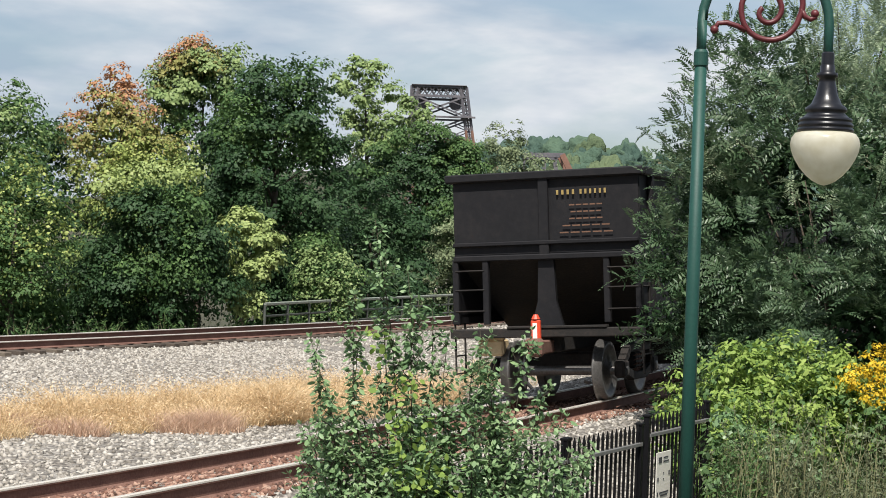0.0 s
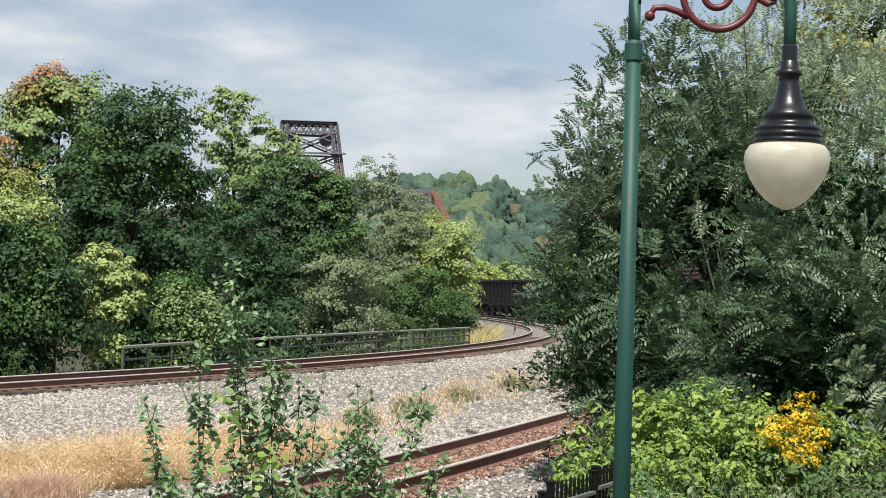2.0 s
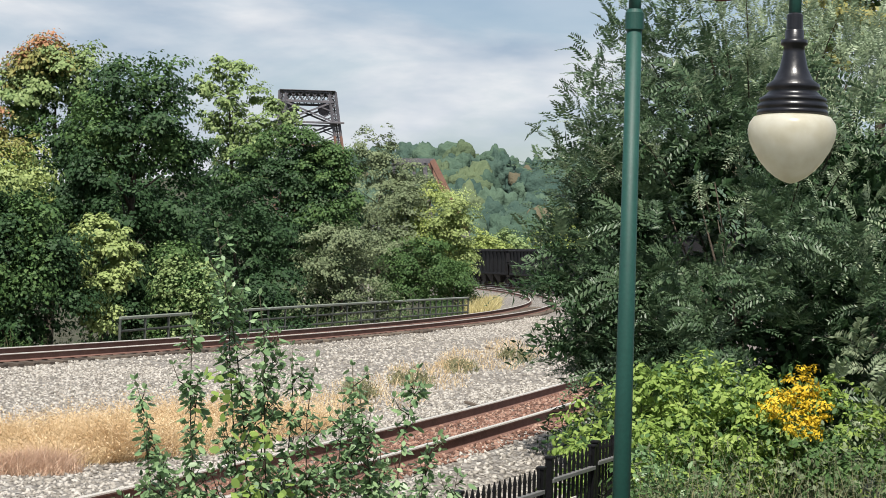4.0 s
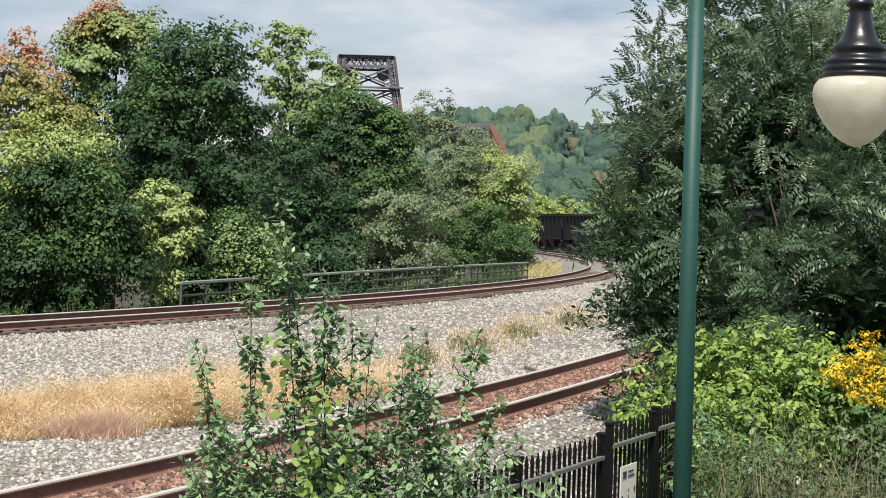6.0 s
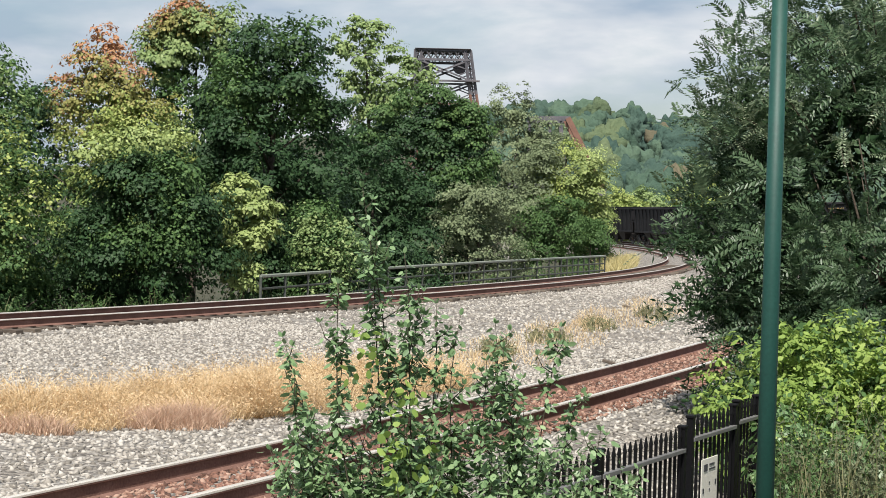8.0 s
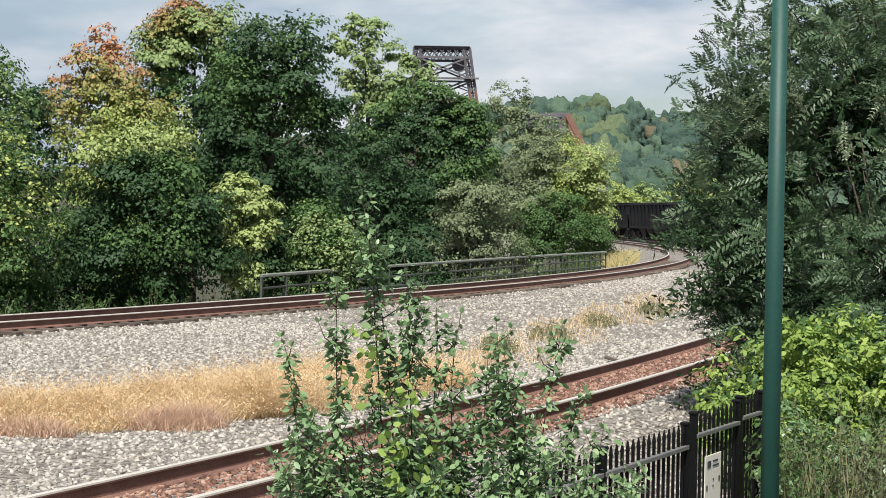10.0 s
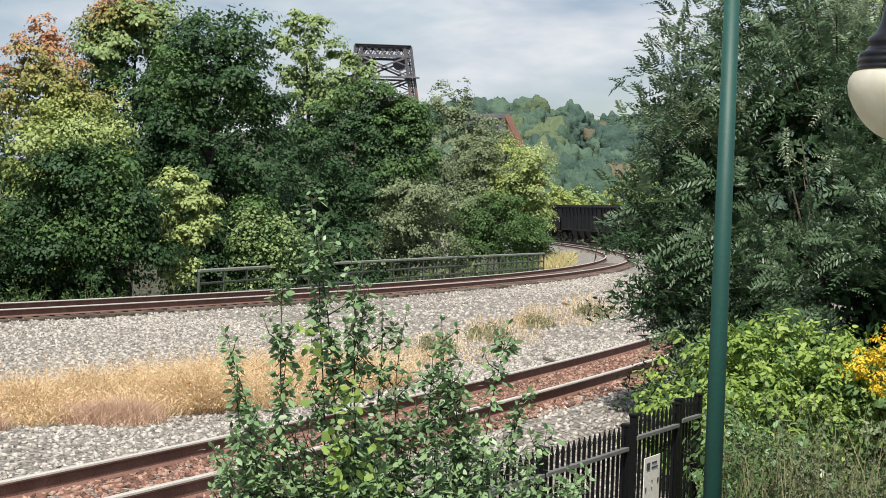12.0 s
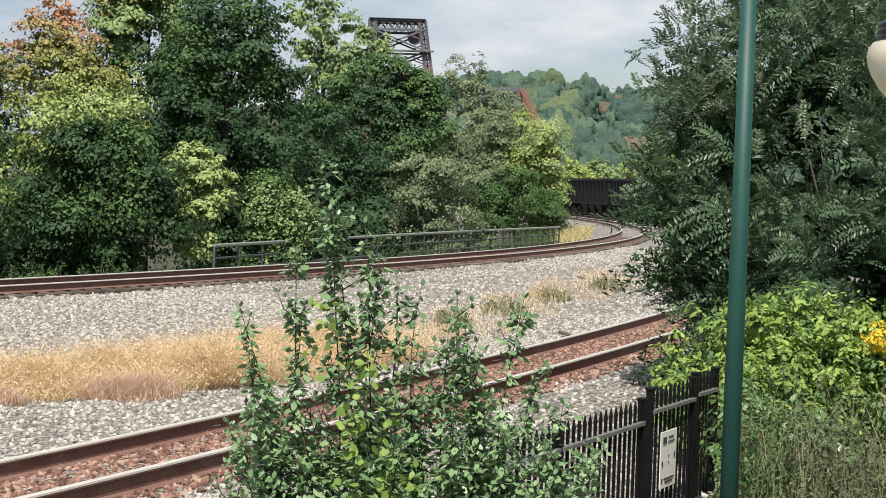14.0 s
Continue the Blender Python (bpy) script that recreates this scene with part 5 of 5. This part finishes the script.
        dirn = d * np.array([1, 1, 0.8]) + np.array([0, 0, 0.5])
        dirn /= np.linalg.norm(dirn)
        ln = rng.uniform(0.4, 0.85)
        tube(bm, [p - dirn * 0.3, p + dirn * ln * 0.5, p + dirn * ln - np.array([0, 0, 0.1])], [0.012, 0.008, 0.004], 4)
        for f in np.linspace(0.1, 1.0, 9):
            for s in range(2):
                SP.append(p + dirn * ln * f)
                SD.append(dirn * 0.6 + rng.normal(size=3) * 0.7)
    sprays = tagged(part("spray", bm, M_TWIG, t), kind="stuff")
    # Sprays on the outline also wear the sunlit leaf colour.
    attach("spray_foliage", frond_mesh("spray_foliage", rng, np.array(SP), np.array(SD), 0.26, L_LOCUST_LIT, 8, 0.2), sprays)


build_feathery_tree()


def build_shrub():
    """Foreground shrub of upright shoots with alternate glossy leaves."""
    rng = np.random.default_rng(31)
    base = Vector((-0.25, 10.0, -0.85))
    t = thing("shrub", "glossy-leaved shrub with tall upright shoots before the track", "shrub", Matrix.Translation(base))
    shoots = [(-0.70, 2.56, 0.0, 1), (-0.64, 2.30, 0.1, 1), (-0.48, 2.17, -0.1, 1), (-0.90, 1.98, 0.05, 1), (-1.17, 1.64, 0.1, 1), (-0.40, 1.95, 0.05, 1), (-0.27, 1.87, 0.1, 1), (-0.12, 1.80, 0.1, 1), (0.16, 1.62, 0.0, 1), (0.46, 1.76, -0.1, 1),
              (-1.08, 1.42, 0.0, 1), (-0.86, 1.62, 0.15, 1), (-0.98, 1.25, -0.2, 1), (0.02, 1.55, -0.15, 1), (0.10, 1.75, 0.2, 1), (0.30, 1.28, 0.2, 1), (0.62, 1.35, 0.1, 1), (0.75, 1.15, -0.1, 1)]
    for k in range(112):
        x = rng.uniform(-1.3, 1.0)
        shoots.append((x, rng.uniform(0.35, 1.24) - 0.20 * abs(x + 0.2), rng.uniform(-0.55, 0.5), 0))
    stems = bmesh.new()
    pos, al, no, sz = [], [], [], []

    def leafy(path, f0, gap, size):
        """Alternate leaves along a twig, drooping a little at their tips."""
        path = np.array(path)
        seg = np.linalg.norm(np.diff(path, axis=0), axis=1)
        run = np.concatenate([[0], np.cumsum(seg)])
        a = rng.uniform(0, 6.283)
        d = f0 * run[-1]
        wave = rng.uniform(0, 6.283)
        while d < run[-1]:
            p = np.array([np.interp(d, run, path[:, c]) for c in range(3)])
            a += 2.4 + rng.normal() * 0.5
            out = np.array([math.cos(a), math.sin(a), rng.uniform(-0.75, 0.35)])
            pos.append(p + out * rng.uniform(0.008, 0.04))
            al.append(out)
            no.append(np.array([out[0] * 0.5, out[1] * 0.5, 1.0]) + rng.normal(size=3) * 0.4)
            sz.append(size * rng.uniform(0.65, 1.2) * (1.05 - 0.35 * d / run[-1]))
            d += gap * rng.uniform(0.4, 1.2) * (0.45 + 1.5 * math.sin(wave + 17 * d) ** 2)
        for m in range(3):
            pos.append(path[-1])
            al.append(np.array([0, 0, 0.9]) + unit(rng, 1)[0] * 0.7)
            no.append(unit(rng, 1)[0])
            sz.append(size * 0.6)

    for x, z, dy, tall in shoots:
        top = np.array([x + 0.25, dy, z + 0.85])
        foot = np.array([rng.normal() * 0.12 + (x + 0.25) * 0.45, rng.normal() * 0.12, 0.05])
        sway = np.array([rng.normal() * 0.13, rng.normal() * 0.1, 0.0])
        mid = foot * 0.4 + top * 0.6 + sway
        ph = rng.uniform(0, 6.28)
        pts = [(1 - f) ** 2 * foot + 2 * f * (1 - f) * mid + f * f * top + np.array([0.028 * math.sin(ph + 9 * f), 0.02 * math.cos(ph + 8 * f), 0]) * f for f in np.linspace(0, 1, 12)]
        tube(stems, pts, [0.009 - 0.00065 * i for i in range(12)], 4)
        ln = np.linalg.norm(top - foot)
        leafy(pts, 0.3, 0.0145 if z > 1.9 else 0.0145 if tall else 0.017, 0.076)
        for i in range(int(ln * (12 if tall else 7))):
            f = 0.2 + 0.76 * rng.random()
            p = np.array([np.interp(f, np.linspace(0, 1, 12), np.array(pts)[:, c]) for c in range(3)])
            a = rng.uniform(0, 6.283)
            side = np.array([math.cos(a), math.sin(a), 0.0])
            tw = rng.uniform(0.05, 0.26 if tall else 0.34) * (1.2 - 0.8 * f)
            q1 = p + side * tw * 0.55 + np.array([0, 0, tw * 0.35])
            q2 = p + side * tw * 0.85 + np.array([0, 0, tw * rng.uniform(0.6, 1.1)])
            tube(stems, [p, q1, q2], [0.005, 0.004, 0.002], 3)
            leafy([p, q1, q2], 0.12, 0.020, 0.069)
    part("branchwork", stems, M_TWIG, t, smooth=True)
    attach("leaves", leaf_mesh("leaves", np.array(pos), np.array(al), np.array(no), np.array(sz), L_SHRUB, 0.58, 0.16, True), t)
    P, N = crown_arrays(rng, [(0.0, 0.1, 1.1, 0.85, 0.5, 0.6), (0.75, 0.0, 0.95, 0.5, 0.45, 0.5), (-0.55, 0.0, 0.85, 0.5, 0.45, 0.5)], 5600, 0.15, inner=0.4, ragged=0.5)
    n = len(P)
    attach("lower_leaves", leaf_mesh("lower_leaves", P, unit(rng, n), N + rng.normal(size=(n, 3)) * 0.5, rng.uniform(0.045, 0.075, n), L_SHRUB, 0.66, 0.12, True), t)
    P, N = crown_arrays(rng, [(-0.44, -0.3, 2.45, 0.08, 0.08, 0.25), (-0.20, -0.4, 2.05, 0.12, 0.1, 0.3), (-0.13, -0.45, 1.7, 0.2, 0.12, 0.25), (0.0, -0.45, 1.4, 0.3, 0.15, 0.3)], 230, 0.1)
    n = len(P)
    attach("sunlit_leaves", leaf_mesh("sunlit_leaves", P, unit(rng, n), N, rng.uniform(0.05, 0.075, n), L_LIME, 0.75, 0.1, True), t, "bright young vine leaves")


build_shrub()


def bush(name, label, base, blobs, mats, seed, clump=0.25, wide=0.7):
    rng = np.random.default_rng(seed)
    b = Vector(base)
    t = thing(name, label, "shrub", Matrix.Translation(b))
    top = max(z + rz for _, _, z, _, _, rz in blobs) - b.z
    attach("branchwork", limbs_mesh(rng, "branchwork", (0, 0, 0), (0, 0, top * 0.75), 0.03, 9, max(r[3] for r in blobs) * 0.9, M_TWIG), t)
    bl = [(x - b.x, y - b.y, z - b.z, rx, ry, rz) for x, y, z, rx, ry, rz in blobs]
    for mat, n, size in mats:
        attach("foliage", crown_mesh("foliage", rng, bl, n, size, mat, clump, wide, True), t)
    return t


bush("vine_bush", "lime-green vine-covered bush behind the fence", (3.2, 18.0, -0.9),
     [(3.1, 18, 0.5, 0.75, 0.7, 0.75), (3.8, 18, 0.5, 0.85, 0.7, 0.7), (2.75, 18.0, 0.1, 0.40, 0.5, 0.6), (4.5, 17.9, 0.35, 0.6, 0.6, 0.7), (3.4, 17.3, 0.0, 1.2, 0.5, 0.8), (3.1, 17.8, 1.2, 0.13, 0.13, 0.26), (3.4, 17.8, 1.12, 0.12, 0.12, 0.2), (4.2, 17.7, 1.0, 0.12, 0.12, 0.16), (3.0, 16.9, -0.2, 0.5, 0.35, 0.7), (3.9, 18.4, 0.75, 0.8, 0.6, 0.62), (4.7, 18.4, 0.62, 0.7, 0.6, 0.66), (5.4, 18.3, 0.5, 0.6, 0.6, 0.7), (3.6, 18.0, 1.25, 0.1, 0.1, 0.22), (3.9, 18.1, 1.35, 0.1, 0.1, 0.2), (4.5, 18.1, 1.25, 0.1, 0.1, 0.2)],
     [(L_LIME, 20000, 0.07), (L_MID, 5600, 0.07)], 61, 0.2, 0.6)
bush("dark_bush", "low dark green bush behind the vine", (4.3, 19.5, -0.9), [(4.4, 19.5, 0.4, 0.9, 0.6, 0.9), (5.0, 18.6, 0.0, 0.6, 0.5, 0.8), (3.8, 19.4, 0.3, 0.7, 0.5, 0.9)], [(L_MID, 5200, 0.1)], 62)


def build_stalks(name, label, category, seed, n, area, height, mat, blade=0.03, lean=0.2, bloom=None, leaf=None, density=14, kind="stuff", low=0.15, even=0.5, uneven=0.0):
    """Grass or weed stalks on the ground: area is a list of (x, y, rx, ry)."""
    rng = np.random.default_rng(seed)
    v, f = [], []
    pos, al, no, sz = [], [], [], []
    for i in range(n):
        ax, ay, rx, ry = area[rng.integers(0, len(area))]
        while True:
            u, w = rng.uniform(-1, 1, 2)
            if u * u + w * w < 1:
                break
        x, y = ax + u * rx, ay + w * ry
        z = ground_z(x, y) - 0.02
        h = height * rng.uniform(even, 1.15) * (1.1 - (1 - even) * (u * u + w * w))
        h *= 1 + uneven * math.sin(1.9 * x + 0.7 * y) * math.sin(2.6 * y - 1.1 * x) + 0.5 * uneven * math.sin(5.1 * x + 3 * y)
        a = rng.uniform(0, 6.28)
        dx, dy = rng.normal(size=2) * lean * h
        sx, sy = math.cos(a) * blade / 2, math.sin(a) * blade / 2
        k = len(v)
        v += [(x - sx, y - sy, z), (x + sx, y + sy, z), (x + dx * 0.4 + sx * 0.8, y + dy * 0.4 + sy * 0.8, z + h * 0.6), (x + dx * 0.4 - sx * 0.8, y + dy * 0.4 - sy * 0.8, z + h * 0.6), (x + dx, y + dy, z + h)]
        f += [(k, k + 1, k + 2), (k, k + 2, k + 3), (k + 3, k + 2, k + 4)]
        if leaf:
            for q in range(density):
                g = rng.uniform(low, 1.0)
                pos.append((x + dx * g, y + dy * g, z + h * g))
                al.append(rng.normal(size=3) + np.array([0, 0, 0.4]))
                no.append(rng.normal(size=3) * 0.6 + np.array([0, 0, 1]))
                sz.append(leaf * rng.uniform(0.6, 1.3))
    ob = tagged(new(name, mesh_from_arrays(name, np.array(v), np.array(f), mat)), label, category, kind=kind)
    if leaf:
        attach("leaves", leaf_mesh("leaves", np.array(pos), np.array(al), np.array(no), np.array(sz), bloom or mat, 0.35), ob)
    return ob


build_stalks("dry_grass", "golden dry grass between the two tracks", "grass", 71, 32000,
             [(-4.4, 22.0, 1.6, 1.2), (-3.0, 23.6, 1.8, 1.7), (-2.2, 25.5, 1.5, 1.6), (-5.6, 20.6, 1.3, 0.9), (-7.4, 18.9, 1.7, 1.0), (-1.2, 26.5, 1.0, 1.4), (-3.1, 22.2, 0.6, 0.6)], 0.44, M_STRAW, 0.008, 0.85, uneven=0.45, leaf=0.04, density=2, low=0.55)
build_stalks("seed_grass", "pinkish dry seed grass at the edge of the ballast", "grass", 72, 5200, [(-3.9, 20.7, 0.75, 0.45), (-5.6, 19.6, 0.8, 0.3), (-3.9, 20.7, 0.5, 0.35)], 0.28, M_PINKGRASS, 0.010, 0.6, uneven=0.3)
build_stalks("far_dry_grass", "thin dry grass between the tracks near the bend", "grass", 73, 4600, [(2.7, 43, 0.5, 2.0), (-0.3, 30.5, 0.8, 2.0), (0.5, 33.5, 1.1, 4.0), (1.8, 39, 1.0, 4.5), (3.6, 46, 1.1, 5.0), (5.0, 52, 0.9, 5)], 0.20, M_STRAW, 0.013, 0.6, uneven=0.7)
build_stalks("low_weeds", "grey-green low weeds in the ballast", "weeds", 74, 420, [(1.4, 36.5, 0.5, 1.5), (2.7, 41.5, 0.5, 1.5), (4.6, 47, 0.5, 1.5), (0.2, 33, 0.4, 1.0)], 0.34, M_WEED, 0.02, 0.3, leaf=0.07, density=8)
build_stalks("bend_grass", "tall straw-yellow grass beside the bend", "grass", 75, 9000, [(6.7, 92, 0.9, 6), (7.6, 101, 1.0, 7), (8.6, 112, 1.0, 7)], 0.72, M_BENDGRASS, 0.03, 0.5, uneven=0.4)
build_stalks("weeds", "tangled grey-green weeds beside the fence", "weeds", 76, 560, [(3.2, 14.6, 0.6, 0.9), (3.9, 14.8, 0.8, 1.1), (4.9, 15.4, 0.8, 1.2)], 1.5, M_WEED, 0.012, 0.16, bloom=L_WEED, leaf=0.05, density=28)
build_stalks("green_weeds", "dark green leafy weeds beside the fence", "weeds", 77, 190, [(3.0, 15.2, 0.5, 0.8), (3.8, 15.4, 0.8, 0.9), (4.8, 15.8, 0.8, 0.9), (2.75, 14.4, 0.25, 0.6)], 1.4, M_WEED, 0.012, 0.16, bloom=L_MID, leaf=0.06, density=28)
bush("goldenrod", "goldenrod with yellow plumes beside the vine bush", (4.75, 17.5, -0.9),
     [(4.80, 17.6, 1.22, 0.20, 0.2, 0.24), (4.55, 17.5, 1.02, 0.20, 0.2, 0.18), (5.0, 17.6, 0.98, 0.16, 0.2, 0.24), (4.78, 17.4, 0.80, 0.24, 0.2, 0.16)], [(M_GOLD, 1900, 0.042)], 63, 0.12, 0.5)
bush("fence_vine", "dark green vine scrambling beside the fence", (2.8, 15.5, -0.8),
     [(2.78, 15.5, 0.10, 0.30, 0.5, 0.70), (3.1, 15.3, -0.1, 0.35, 0.4, 0.65), (2.72, 14.8, -0.25, 0.22, 0.4, 0.5), (3.5, 15.6, 0.0, 0.4, 0.4, 0.6)], [(L_SHRUB, 1500, 0.075), (L_MID, 1300, 0.075)], 65, 0.16, 0.65)
bush("weed_clump", "leafy green weed clump under the goldenrod", (4.9, 17.3, -0.9), [(4.8, 17.4, 0.1, 0.6, 0.4, 0.75), (5.4, 17.0, 0.1, 0.5, 0.4, 0.8)], [(L_MID, 3200, 0.07), (L_OLIVE, 1500, 0.06)], 64, 0.2, 0.5)
build_stalks("bank_weeds", "green weeds along the foot of the ballast", "weeds", 79, 420, [(2.75, 17.6, 0.3, 0.8), (3.3, 19.6, 0.3, 0.8), (3.9, 21.6, 0.5, 1.0)], 0.5, M_WEED, 0.014, 0.2, bloom=L_MID, leaf=0.08, density=16)


bank = [tuple(along(FAR, s, -4.6)[0].xy) + (1.6, 1.2) for s in range(-46, 42, 3)]
build_stalks("bank_brush", "shaded low brush on the bank beyond the far track", "brush", 80, 2900, bank, 1.25, M_WEED, 0.02, 0.25, bloom=L_MID, leaf=0.13, density=14)


def build_debris():
    rng = np.random.default_rng(3)
    for k, (x, y) in enumerate(((2.25, 30.2), (4.3, 52.0))):
        st = thing("stick", "dark splinter of wood lying on the ballast", "stick", pose(x, y, ground_z(x, y) + 0.06, 0, 4, -35 + 60 * k))
        part("splinter", tube(bmesh.new(), [(-0.16, 0, 0.02), (0, 0.02, 0.0), (0.17, 0, -0.01)], [0.03, 0.035, 0.012], 6), M_TIE, st)


build_debris()


# ---- distant wooded hill ----
def build_far_woods():
    rng = np.random.default_rng(91)
    groups = [[], [], [], []]
    for k in range(400):
        y = rng.uniform(300, 620)
        x = rng.uniform(-0.02, 0.27) * y - 5
        if offset_of(NEAR, x, y) < 12 and y < 400:
            continue
        r = rng.uniform(3.2, 6.5)
        z = ground_z(x, y)
        g = rng.choice(4, p=[0.47, 0.31, 0.2, 0.02])
        groups[g].append((x, y, z + r * 0.9, r, r, r * rng.uniform(0.95, 1.4)))
    names = ("far_wood", "far_dark_wood", "far_yellow_wood", "far_rust_wood")
    labels = ("hazy green wood on the distant hill", "dark wood on the distant hill", "yellow-green trees on the distant hill", "rust-brown autumn trees on the distant hill")
    bm = bmesh.new()
    bmesh.ops.create_icosphere(bm, subdivisions=4, radius=1.0)
    ball_v = np.array([v.co[:] for v in bm.verts])
    ball_f = np.array([[v.index for v in f.verts] for f in bm.faces])
    bm.free()
    for g, nm, lb, mat in zip(groups, names, labels, L_FAR_HAZED):
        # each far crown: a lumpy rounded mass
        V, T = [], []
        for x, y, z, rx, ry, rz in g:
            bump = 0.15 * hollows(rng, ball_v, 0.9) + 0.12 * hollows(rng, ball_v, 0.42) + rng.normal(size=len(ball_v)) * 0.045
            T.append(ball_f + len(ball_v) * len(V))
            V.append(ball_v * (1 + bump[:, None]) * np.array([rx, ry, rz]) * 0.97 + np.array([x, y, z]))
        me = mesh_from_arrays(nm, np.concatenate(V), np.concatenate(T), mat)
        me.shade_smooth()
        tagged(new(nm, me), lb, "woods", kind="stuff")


build_far_woods()


# ---- what moves ----
def motions():
    for i, (c, ax) in enumerate(fleet):
        s0 = TAIL + CAR_L / 2 + i * PITCH
        walk(c, [(t, car_pose(s0 + gone(t))) for t in [k * 0.5 for k in range(29)]])
    turn = 1.1
    n = int(gone(14.0) * 1.12 / 0.457 / turn) + 1
    for i in range(2):
        for o in fleet[i][1]:
            home = o.matrix_basis.translation.copy()
            walk(o, [(14.0 * k / n, Matrix.Translation(home) @ Matrix.Rotation(gone(14.0 * k / n) / 0.457, 4, "Y")) for k in range(n + 1)])


motions()
